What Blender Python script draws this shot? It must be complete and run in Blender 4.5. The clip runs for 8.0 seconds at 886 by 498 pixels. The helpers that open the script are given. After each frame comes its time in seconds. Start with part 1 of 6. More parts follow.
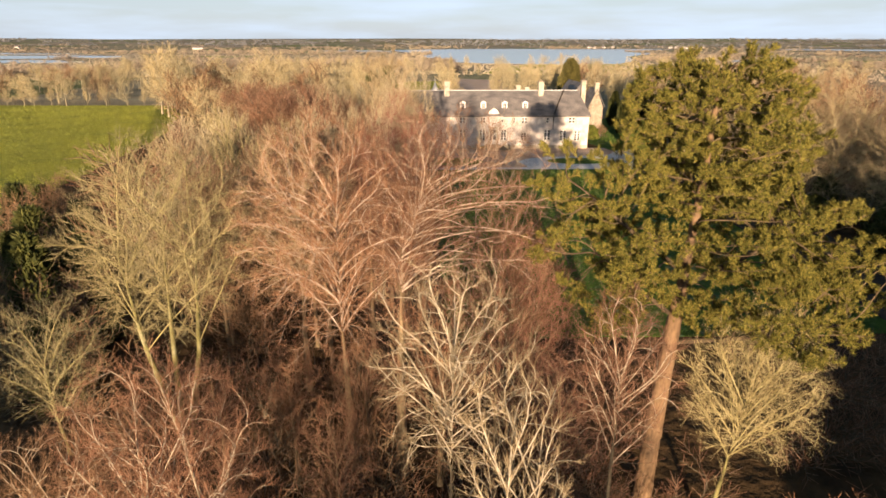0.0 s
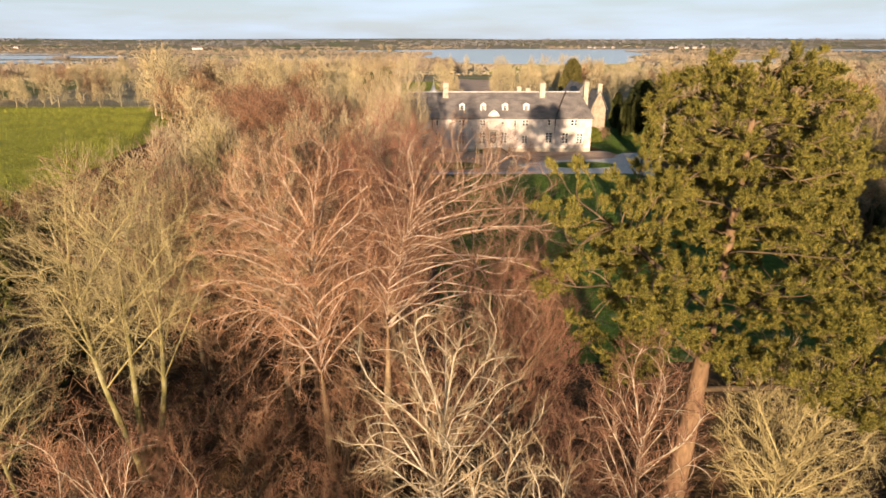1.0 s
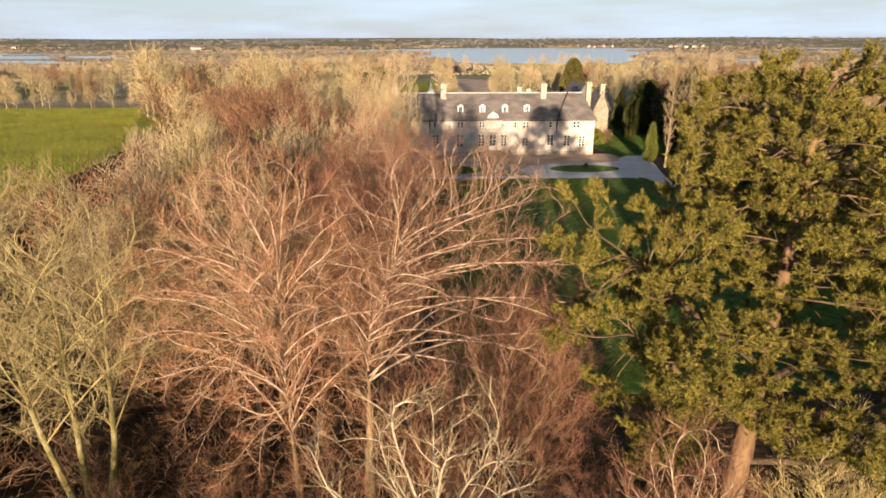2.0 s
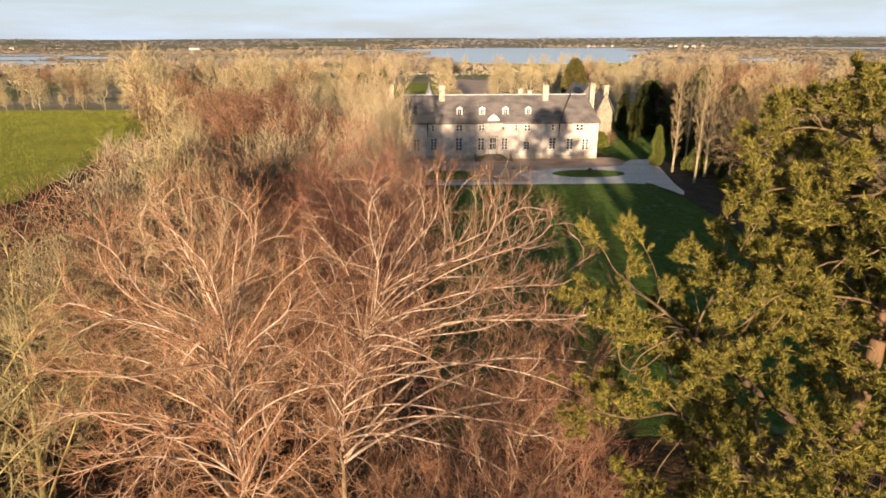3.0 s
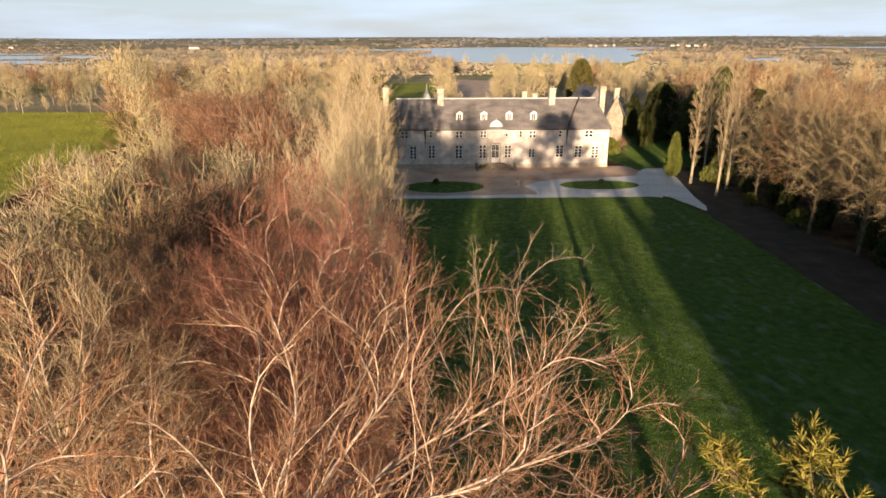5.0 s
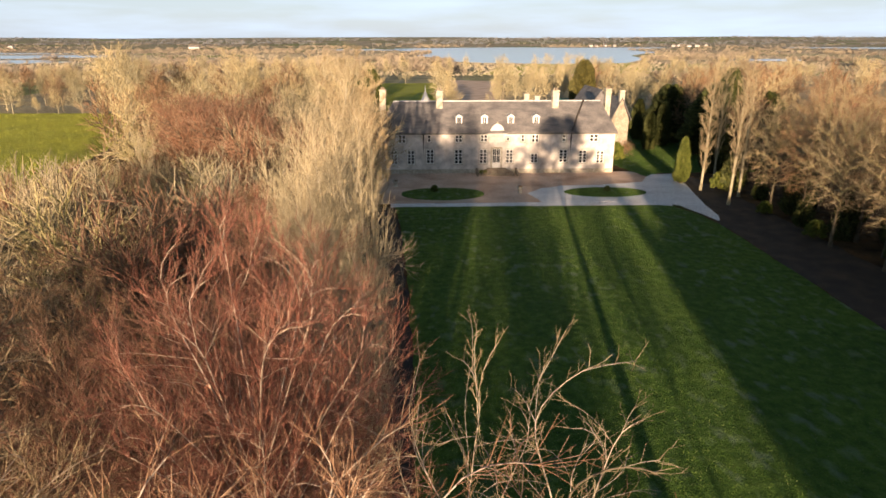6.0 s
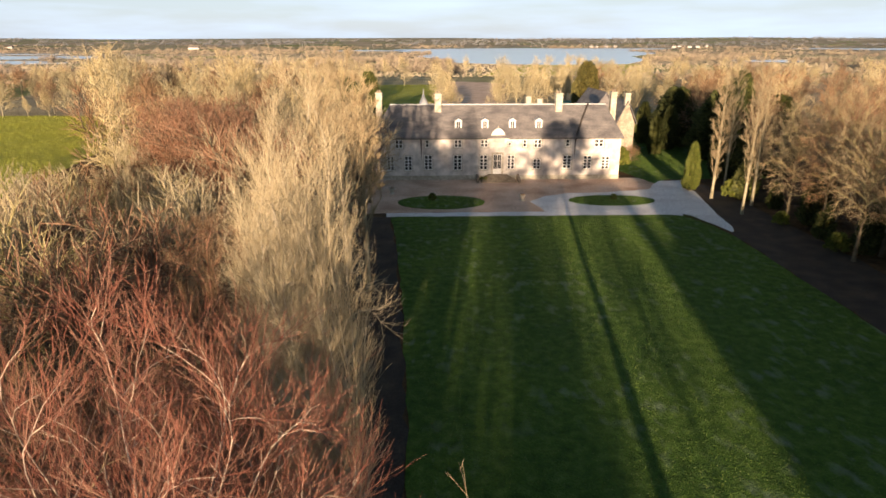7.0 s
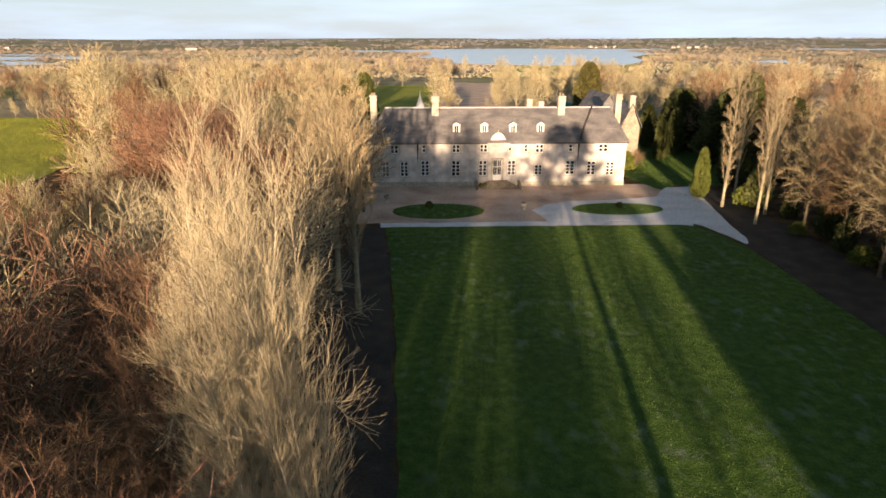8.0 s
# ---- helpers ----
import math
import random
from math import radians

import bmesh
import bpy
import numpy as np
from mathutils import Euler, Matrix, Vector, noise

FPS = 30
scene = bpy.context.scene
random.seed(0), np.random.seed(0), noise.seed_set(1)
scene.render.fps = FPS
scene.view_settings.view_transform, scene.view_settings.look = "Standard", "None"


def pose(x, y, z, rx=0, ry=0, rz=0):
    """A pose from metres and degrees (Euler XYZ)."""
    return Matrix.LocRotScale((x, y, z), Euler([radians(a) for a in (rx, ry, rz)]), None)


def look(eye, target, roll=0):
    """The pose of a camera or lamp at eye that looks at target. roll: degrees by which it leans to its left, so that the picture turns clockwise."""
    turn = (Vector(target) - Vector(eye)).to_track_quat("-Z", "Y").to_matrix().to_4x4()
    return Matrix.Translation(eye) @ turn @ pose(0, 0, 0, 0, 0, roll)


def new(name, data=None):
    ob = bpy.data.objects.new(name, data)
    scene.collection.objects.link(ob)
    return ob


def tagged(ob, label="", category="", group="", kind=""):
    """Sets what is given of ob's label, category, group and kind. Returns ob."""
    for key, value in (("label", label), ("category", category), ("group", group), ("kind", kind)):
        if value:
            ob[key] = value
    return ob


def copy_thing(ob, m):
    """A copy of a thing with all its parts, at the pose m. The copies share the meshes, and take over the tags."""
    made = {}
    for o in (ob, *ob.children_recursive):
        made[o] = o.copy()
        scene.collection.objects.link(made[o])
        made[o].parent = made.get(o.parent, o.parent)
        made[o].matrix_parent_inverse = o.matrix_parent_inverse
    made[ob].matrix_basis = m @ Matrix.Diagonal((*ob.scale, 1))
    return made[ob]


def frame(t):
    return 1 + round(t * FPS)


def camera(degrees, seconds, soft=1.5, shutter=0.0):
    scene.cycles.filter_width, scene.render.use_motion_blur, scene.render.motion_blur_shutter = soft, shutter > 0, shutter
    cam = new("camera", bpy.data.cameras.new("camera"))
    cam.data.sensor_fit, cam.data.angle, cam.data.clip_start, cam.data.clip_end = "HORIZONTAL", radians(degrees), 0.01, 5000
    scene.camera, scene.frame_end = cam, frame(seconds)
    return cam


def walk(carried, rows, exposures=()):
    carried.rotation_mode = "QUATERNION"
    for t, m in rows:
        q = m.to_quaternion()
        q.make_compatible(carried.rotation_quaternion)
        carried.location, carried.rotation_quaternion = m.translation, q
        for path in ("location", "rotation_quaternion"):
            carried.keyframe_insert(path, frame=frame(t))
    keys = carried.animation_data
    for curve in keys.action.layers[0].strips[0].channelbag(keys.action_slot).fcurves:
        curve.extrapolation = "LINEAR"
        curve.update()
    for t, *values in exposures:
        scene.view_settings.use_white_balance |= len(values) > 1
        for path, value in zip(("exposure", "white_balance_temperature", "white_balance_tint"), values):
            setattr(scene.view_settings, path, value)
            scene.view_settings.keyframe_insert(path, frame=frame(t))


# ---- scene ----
cam = camera(72.0, 8.0, soft=1.7)
PATH = [
    (0, (-0.502, -0.63, 20.946), (-0.438, 1.262, 20.302), 0.1),
    (0.5, (-0.287, 1.125, 20.963), (-0.222, 3.017, 20.318), 0.1),
    (1, (-0.056, 3.026, 20.993), (0.007, 4.918, 20.349), 0.08),
    (1.5, (0.171, 5.06, 21.0), (0.235, 6.952, 20.355), 0.03),
    (1.7, (0.258, 5.901, 21.003), (0.322, 7.792, 20.357), 0),
    (3, (0.737, 11.472, 21.011), (0.802, 13.363, 20.365), -0.12),
    (3.5, (0.952, 13.652, 21.01), (1.016, 15.544, 20.363), -0.16),
    (4, (1.12, 15.843, 21.034), (1.183, 17.734, 20.387), -0.18),
    (4.5, (1.283, 18.006, 21.057), (1.344, 19.898, 20.41), -0.16),
    (5, (1.452, 20.143, 21.059), (1.514, 22.033, 20.411), -0.1),
    (6.5, (2.018, 26.649, 21.085), (2.079, 28.54, 20.437), 0),
    (7, (2.211, 28.828, 21.089), (2.272, 30.72, 20.443), 0),
    (7.5, (2.403, 31.017, 21.092), (2.465, 32.908, 20.446), 0),
    (8, (2.593, 33.211, 21.095), (2.657, 35.103, 20.45), 0),
]
walk(cam, [(t, look(eye, target, roll)) for t, eye, target, roll in PATH], exposures=[(0.0, 1.15), (5.0, 1.17), (6.5, 1.3), (8.0, 1.3)])

# ---- world, sun ----
SUN_AZ, SUN_EL = 7.5, 6.3
world = bpy.data.worlds.new("sky")
scene.world = world
world.use_nodes = True
wn, wl = world.node_tree.nodes, world.node_tree.links
wn.clear()
w_out = wn.new("ShaderNodeOutputWorld")
w_bg = wn.new("ShaderNodeBackground")
w_sky = wn.new("ShaderNodeTexSky")
w_sky.sky_type, w_sky.sun_disc = "NISHITA", False
w_sky.sun_elevation, w_sky.sun_rotation = radians(SUN_EL), radians(180 + SUN_AZ)
w_sky.air_density, w_sky.dust_density, w_sky.ozone_density = 1.0, 0.6, 1.6
w_co = wn.new("ShaderNodeTexCoord")
w_map = wn.new("ShaderNodeMapping")
w_map.inputs["Scale"].default_value = (2.2, 2.2, 16.0)
w_noise = wn.new("ShaderNodeTexNoise")
w_noise.inputs["Scale"].default_value = 1.6
w_noise.inputs["Detail"].default_value = 6.0
w_ramp = wn.new("ShaderNodeValToRGB")
w_ramp.color_ramp.elements[0].position, w_ramp.color_ramp.elements[1].position = 0.44, 0.70
w_mix = wn.new("ShaderNodeMixRGB")
w_mix.inputs["Color2"].default_value = (7.0, 8.3, 10.2, 1)
w_half = wn.new("ShaderNodeMath")
w_half.operation, w_half.inputs[1].default_value, w_half.inputs[2].default_value = "MULTIPLY_ADD", 0.35, 0.6
wl.new(w_co.outputs["Generated"], w_map.inputs["Vector"])
wl.new(w_map.outputs["Vector"], w_noise.inputs["Vector"])
wl.new(w_noise.outputs["Fac"], w_ramp.inputs["Fac"])
wl.new(w_ramp.outputs["Color"], w_half.inputs[0])
w_sep = wn.new("ShaderNodeSeparateXYZ")
w_low = wn.new("ShaderNodeMapRange")
w_low.inputs["From Min"].default_value, w_low.inputs["From Max"].default_value = 0.10, 0.5
w_low.inputs["To Min"].default_value, w_low.inputs["To Max"].default_value = 1.0, 0.05
w_fac = wn.new("ShaderNodeMath")
w_fac.operation = "MULTIPLY"
wl.new(w_co.outputs["Generated"], w_sep.inputs["Vector"])
wl.new(w_sep.outputs["Z"], w_low.inputs["Value"])
wl.new(w_half.outputs["Value"], w_fac.inputs[0])
wl.new(w_low.outputs["Result"], w_fac.inputs[1])
wl.new(w_fac.outputs["Value"], w_mix.inputs["Fac"])
wl.new(w_sky.outputs["Color"], w_mix.inputs["Color1"])
wl.new(w_mix.outputs["Color"], w_bg.inputs["Color"])
w_bg.inputs["Strength"].default_value = 0.05
wl.new(w_bg.outputs["Background"], w_out.inputs["Surface"])

sun_data = bpy.data.lights.new("sun", "SUN")
sun_data.energy, sun_data.angle, sun_data.color = 5.0, radians(0.6), (1.0, 0.71, 0.47)
sun = new("sun", sun_data)
sun_way = Vector((math.sin(radians(SUN_AZ)), math.cos(radians(SUN_AZ)), -math.tan(radians(SUN_EL))))
sun.matrix_world = look((0, -60, 60), Vector((0, -60, 60)) + sun_way)


# ---- materials ----
def material(name, build):
    m = bpy.data.materials.new(name)
    m.use_nodes = True
    nt = m.node_tree
    bsdf = nt.nodes["Principled BSDF"]
    build(nt, bsdf)
    return m


def ramp_node(nt, stops):
    r = nt.nodes.new("ShaderNodeValToRGB")
    e = r.color_ramp.elements
    e[0].position, e[0].color = stops[0][0], (*stops[0][1], 1)
    e[1].position, e[1].color = stops[-1][0], (*stops[-1][1], 1)
    for pos, col in stops[1:-1]:
        k = e.new(pos)
        k.color = (*col, 1)
    return r


def noise_node(nt, scale, detail=4, space="Object", stretch=None):
    co = nt.nodes.new("ShaderNodeTexCoord")
    n = nt.nodes.new("ShaderNodeTexNoise")
    n.inputs["Scale"].default_value, n.inputs["Detail"].default_value = scale, detail
    if stretch:
        mp = nt.nodes.new("ShaderNodeMapping")
        mp.inputs["Scale"].default_value = stretch
        nt.links.new(co.outputs[space], mp.inputs["Vector"])
        nt.links.new(mp.outputs["Vector"], n.inputs["Vector"])
    else:
        nt.links.new(co.outputs[space], n.inputs["Vector"])
    return n


def mix_node(nt, kind, fac, a, b):
    m = nt.nodes.new("ShaderNodeMixRGB")
    m.blend_type = kind
    for key, v in (("Fac", fac), ("Color1", a), ("Color2", b)):
        if isinstance(v, (int, float)):
            m.inputs[key].default_value = v
        elif isinstance(v, tuple):
            m.inputs[key].default_value = (*v, 1)
        else:
            nt.links.new(v, m.inputs[key])
    return m.outputs["Color"]


def bump_node(nt, bsdf, height, strength, distance=0.05):
    b = nt.nodes.new("ShaderNodeBump")
    b.inputs["Strength"].default_value, b.inputs["Distance"].default_value = strength, distance
    nt.links.new(height, b.inputs["Height"])
    nt.links.new(b.outputs["Normal"], bsdf.inputs["Normal"])


def two_scale(name, dark, mid, light, coarse, fine, rough=0.9, relief=0.3, stretch=None, distance=0.05):
    """Colour that varies over a coarse and a fine scale, with relief."""
    def build(nt, bsdf):
        a, b = noise_node(nt, coarse, 3, stretch=stretch), noise_node(nt, fine, 6, stretch=stretch)
        r = ramp_node(nt, [(0.3, dark), (0.5, mid), (0.72, light)])
        nt.links.new(a.outputs["Fac"], r.inputs["Fac"])
        g = ramp_node(nt, [(0.25, (0.62, 0.62, 0.62)), (0.75, (1.3, 1.3, 1.3))])
        nt.links.new(b.outputs["Fac"], g.inputs["Fac"])
        nt.links.new(mix_node(nt, "MULTIPLY", 1.0, r.outputs["Color"], g.outputs["Color"]), bsdf.inputs["Base Color"])
        bsdf.inputs["Roughness"].default_value = rough
        bump_node(nt, bsdf, b.outputs["Fac"], relief, distance)
    return material(name, build)


def twig_material(name, colours):
    """Twigs, each a little different, from the tree's own range."""
    def build(nt, bsdf):
        g = nt.nodes.new("ShaderNodeNewGeometry")
        o = nt.nodes.new("ShaderNodeObjectInfo")
        steps = [(i / (len(colours) - 1), c) for i, c in enumerate(colours)]
        r = ramp_node(nt, steps)
        nt.links.new(g.outputs["Random Per Island"], r.inputs["Fac"])
        v = ramp_node(nt, [(0.0, (0.8, 0.82, 0.85)), (1.0, (1.2, 1.15, 1.1))])
        nt.links.new(o.outputs["Random"], v.inputs["Fac"])
        nt.links.new(mix_node(nt, "MULTIPLY", 1.0, r.outputs["Color"], v.outputs["Color"]), bsdf.inputs["Base Color"])
        bsdf.inputs["Roughness"].default_value = 0.75
        bsdf.inputs["Specular IOR Level"].default_value = 0.25
    return material(name, build)


BARK_BEECH = two_scale("bark_beech", (0.15, 0.115, 0.065), (0.28, 0.215, 0.12), (0.40, 0.32, 0.19), 1.2, 14, relief=0.5)
BARK_ASH = two_scale("bark_ash", (0.22, 0.19, 0.11), (0.36, 0.32, 0.21), (0.48, 0.44, 0.30), 1.5, 18, relief=0.5)
BARK_LICHEN = two_scale("bark_lichen", (0.122, 0.115, 0.043), (0.245, 0.223, 0.079), (0.324, 0.310, 0.173), 1.6, 16, relief=0.5)
BARK_PINE = two_scale("bark_pine", (0.09, 0.058, 0.032), (0.19, 0.12, 0.064), (0.27, 0.18, 0.10), 1.1, 9, relief=0.9, stretch=(1, 1, 0.35))
BARK_DARK = two_scale("bark_dark", (0.058, 0.047, 0.032), (0.122, 0.101, 0.065), (0.194, 0.166, 0.108), 1.2, 12, relief=0.5)
TWIG_BEECH = twig_material("twigs_beech", [(0.20, 0.095, 0.05), (0.295, 0.157, 0.088), (0.39, 0.23, 0.135), (0.50, 0.34, 0.22)])
TWIG_RED = twig_material("twigs_red", [(0.22, 0.075, 0.048), (0.31, 0.115, 0.076), (0.38, 0.17, 0.115), (0.44, 0.27, 0.185)])
TWIG_ASH = twig_material("twigs_ash", [(0.26, 0.19, 0.11), (0.37, 0.30, 0.18), (0.46, 0.39, 0.25)])
TWIG_PALE = twig_material("twigs_pale", [(0.32, 0.265, 0.155), (0.45, 0.385, 0.245), (0.54, 0.475, 0.33)])
TWIG_LICHEN = twig_material("twigs_lichen", [(0.25, 0.205, 0.10), (0.37, 0.32, 0.16), (0.47, 0.42, 0.24)])
TWIG_BROWN = twig_material("twigs_brown", [(0.18, 0.10, 0.055), (0.28, 0.172, 0.095), (0.37, 0.245, 0.145)])
NEEDLES = twig_material("needles", [(0.055, 0.062, 0.012), (0.135, 0.134, 0.022), (0.265, 0.235, 0.042), (0.45, 0.365, 0.08)])
LIMB_BEECH = two_scale("beech_limb", (0.34, 0.265, 0.195), (0.50, 0.40, 0.31), (0.63, 0.53, 0.435), 1.5, 14, relief=0.4)
LIMB_RED = two_scale("red_limb", (0.24, 0.10, 0.065), (0.34, 0.16, 0.105), (0.42, 0.25, 0.17), 1.5, 14, relief=0.4)
LIMB_ASH = two_scale("ash_limb", (0.34, 0.285, 0.195), (0.50, 0.435, 0.32), (0.62, 0.555, 0.43), 1.5, 14, relief=0.4)
LIMB_LICHEN = two_scale("lichened_limb", (0.27, 0.23, 0.09), (0.42, 0.37, 0.16), (0.54, 0.49, 0.28), 1.5, 14, relief=0.4)
LIMB_PINE = two_scale("pine_limb", (0.05, 0.036, 0.02), (0.095, 0.068, 0.038), (0.15, 0.11, 0.065), 1.5, 12, relief=0.6)
LIMB_PINE_PALE = two_scale("pale_pine_limb", (0.09, 0.065, 0.035), (0.18, 0.13, 0.07), (0.28, 0.21, 0.12), 1.5, 12, relief=0.6)
TWIG_RUDDY = twig_material("twigs_ruddy", [(0.17, 0.078, 0.05), (0.25, 0.12, 0.08), (0.32, 0.175, 0.118), (0.39, 0.26, 0.18)])
CYPRESS = twig_material("cypress_leaf", [(0.05, 0.07, 0.012), (0.11, 0.13, 0.02), (0.17, 0.18, 0.04)])
EVERGREEN = twig_material("evergreen_leaf", [(0.025, 0.035, 0.01), (0.055, 0.065, 0.016), (0.09, 0.095, 0.026)])
# far woods paled and greyed in colour in place of distance haze
HAZED_WOOD = twig_material("hazed_far_wood", [(0.15, 0.125, 0.10), (0.23, 0.19, 0.145), (0.30, 0.25, 0.19), (0.22, 0.205, 0.15)])
HAZED_PALE_WOOD = twig_material("hazed_pale_wood", [(0.24, 0.20, 0.145), (0.34, 0.29, 0.205), (0.42, 0.36, 0.26)])
TWIG_RUSSET = twig_material("twigs_russet", [(0.165, 0.078, 0.045), (0.25, 0.128, 0.076), (0.32, 0.178, 0.11), (0.39, 0.25, 0.165)])
TWIG_GOLD = twig_material("twigs_gold", [(0.34, 0.275, 0.14), (0.46, 0.39, 0.22), (0.55, 0.49, 0.31)])
OLIVE_LEAF = twig_material("olive_leaf", [(0.03, 0.032, 0.009), (0.065, 0.062, 0.016), (0.12, 0.105, 0.03)])


def land(nt, bsdf):
    co = nt.nodes.new("ShaderNodeTexCoord")
    vor = nt.nodes.new("ShaderNodeTexVoronoi")
    vor.inputs["Scale"].default_value = 0.0085
    mp = nt.nodes.new("ShaderNodeMapping")
    mp.inputs["Scale"].default_value, mp.inputs["Rotation"].default_value = (1.0, 0.6, 1.0), (0, 0, 0.4)
    nt.links.new(co.outputs["Object"], mp.inputs["Vector"])
    nt.links.new(mp.outputs["Vector"], vor.inputs["Vector"])
    sep = nt.nodes.new("ShaderNodeSeparateColor")
    nt.links.new(vor.outputs["Color"], sep.inputs["Color"])
    # field plots beyond the near ground, paled to suggest distance haze
    plots = ramp_node(nt, [(0.0, (0.36, 0.31, 0.23)), (0.3, (0.28, 0.25, 0.16)), (0.55, (0.40, 0.35, 0.27)), (0.75, (0.22, 0.25, 0.10)), (1.0, (0.32, 0.28, 0.21))])
    nt.links.new(sep.outputs["Red"], plots.inputs["Fac"])
    litter_n = noise_node(nt, 0.35, 8)
    litter = ramp_node(nt, [(0.3, (0.035, 0.025, 0.015)), (0.5, (0.09, 0.06, 0.03)), (0.75, (0.16, 0.10, 0.05))])
    nt.links.new(litter_n.outputs["Fac"], litter.inputs["Fac"])
    grain = noise_node(nt, 0.06, 8)
    g = ramp_node(nt, [(0.3, (0.7, 0.7, 0.7)), (0.7, (1.25, 1.25, 1.25))])
    nt.links.new(grain.outputs["Fac"], g.inputs["Fac"])
    fields = mix_node(nt, "MULTIPLY", 1.0, plots.outputs["Color"], g.outputs["Color"])
    ln = nt.nodes.new("ShaderNodeVectorMath")
    ln.operation = "LENGTH"
    nt.links.new(co.outputs["Object"], ln.inputs[0])
    near = nt.nodes.new("ShaderNodeMapRange")
    near.inputs["From Min"].default_value, near.inputs["From Max"].default_value = 150, 215
    nt.links.new(ln.outputs["Value"], near.inputs["Value"])
    nt.links.new(mix_node(nt, "MIX", near.outputs["Result"], litter.outputs["Color"], fields), bsdf.inputs["Base Color"])
    bsdf.inputs["Roughness"].default_value = 1.0
    bsdf.inputs["Specular IOR Level"].default_value = 0.1
    fine = noise_node(nt, 0.8, 8)
    bump_node(nt, bsdf, fine.outputs["Fac"], 1.0, 1.2)


LAND = material("land", land)


def grass(name, dark, mid, light, tone, rime=0.0):
    def build(nt, bsdf):
        a, b, c = noise_node(nt, 0.09, 4), noise_node(nt, 1.3, 6), noise_node(nt, 14.0, 4)
        r = ramp_node(nt, [(0.3, dark), (0.52, mid), (0.75, light)])
        nt.links.new(b.outputs["Fac"], r.inputs["Fac"])
        t = ramp_node(nt, [(0.3, (0.75, 0.8, 0.8)), (0.7, tone)])
        c.inputs["Scale"].default_value = 9.0
        nt.links.new(a.outputs["Fac"], t.inputs["Fac"])
        x = mix_node(nt, "MULTIPLY", 1.0, r.outputs["Color"], t.outputs["Color"])
        f = ramp_node(nt, [(0.3, (0.78, 0.78, 0.78)), (0.7, (1.2, 1.2, 1.18))])
        nt.links.new(c.outputs["Fac"], f.inputs["Fac"])
        turf = mix_node(nt, "MULTIPLY", 1.0, x, f.outputs["Color"])
        if rime:
            fleck, drift = noise_node(nt, 0.9, 5, stretch=(1.0, 0.6, 1.0)), noise_node(nt, 0.07, 3)
            k = ramp_node(nt, [(0.54, (0, 0, 0)), (0.68, (rime, rime, rime))])
            d = ramp_node(nt, [(0.42, (0, 0, 0)), (0.58, (1, 1, 1))])
            nt.links.new(fleck.outputs["Fac"], k.inputs["Fac"])
            nt.links.new(drift.outputs["Fac"], d.inputs["Fac"])
            turf = mix_node(nt, "MIX", mix_node(nt, "MULTIPLY", 1.0, k.outputs["Color"], d.outputs["Color"]), turf, (0.36, 0.44, 0.34))
        nt.links.new(turf, bsdf.inputs["Base Color"])
        bsdf.inputs["Roughness"].default_value = 0.9
        bsdf.inputs["Specular IOR Level"].default_value = 0.2
        s = nt.nodes.new("ShaderNodeMath")
        s.operation = "ADD"
        nt.links.new(b.outputs["Fac"], s.inputs[0])
        nt.links.new(c.outputs["Fac"], s.inputs[1])
        bump_node(nt, bsdf, s.outputs["Value"], 1.0, 0.5)
    return material(name, build)


LAWN = grass("lawn_grass", (0.055, 0.125, 0.016), (0.092, 0.19, 0.025), (0.15, 0.265, 0.055), (1.25, 1.15, 1.0), rime=0.4)
MEADOW = grass("meadow_grass", (0.28, 0.31, 0.04), (0.35, 0.385, 0.05), (0.42, 0.44, 0.075), (1.15, 1.1, 1.0))
GRAVEL = two_scale("gravel", (0.68, 0.67, 0.67), (0.78, 0.78, 0.78), (0.84, 0.84, 0.84), 0.35, 5, relief=0.7, distance=0.2)
SAND = two_scale("sandy_court", (0.42, 0.28, 0.195), (0.60, 0.435, 0.32), (0.72, 0.57, 0.45), 0.22, 4, relief=0.4, distance=0.08)
# bare earth, its colour lowered to carry the trees' shade
SHADED_SOIL = two_scale("shaded_leaf_soil", (0.018, 0.013, 0.009), (0.036, 0.027, 0.018), (0.07, 0.05, 0.03), 0.5, 6, relief=0.8, distance=0.1)


def lake(nt, bsdf):
    bsdf.inputs["Base Color"].default_value = (0.05, 0.07, 0.09, 1)
    bsdf.inputs["Roughness"].default_value = 0.12
    bsdf.inputs["IOR"].default_value = 1.33
    n = noise_node(nt, 0.5, 4, stretch=(1, 0.3, 1))
    bump_node(nt, bsdf, n.outputs["Fac"], 0.08, 0.2)


WATER = material("lake_water", lake)
RENDER = two_scale("lime_render", (0.55, 0.495, 0.45), (0.66, 0.605, 0.555), (0.73, 0.68, 0.63), 0.22, 1.1, relief=0.05)
STONE = two_scale("dressed_stone", (0.40, 0.36, 0.28), (0.50, 0.45, 0.36), (0.58, 0.53, 0.43), 0.8, 3, relief=0.12)
LODGE_STONE = two_scale("lodge_stone", (0.24, 0.20, 0.15), (0.34, 0.29, 0.22), (0.44, 0.38, 0.30), 1.0, 4, relief=0.5)
RUBBLE = two_scale("rubble_stone", (0.17, 0.13, 0.09), (0.27, 0.215, 0.155), (0.36, 0.30, 0.22), 1.4, 5, relief=0.8)
SLATE = two_scale("slate", (0.105, 0.10, 0.105), (0.16, 0.15, 0.148), (0.225, 0.21, 0.20), 0.5, 5, rough=0.8, relief=0.3, stretch=(1, 1, 3))
LEAD = two_scale("lead", (0.32, 0.33, 0.34), (0.42, 0.43, 0.44), (0.52, 0.53, 0.54), 0.8, 6, rough=0.5, relief=0.15)
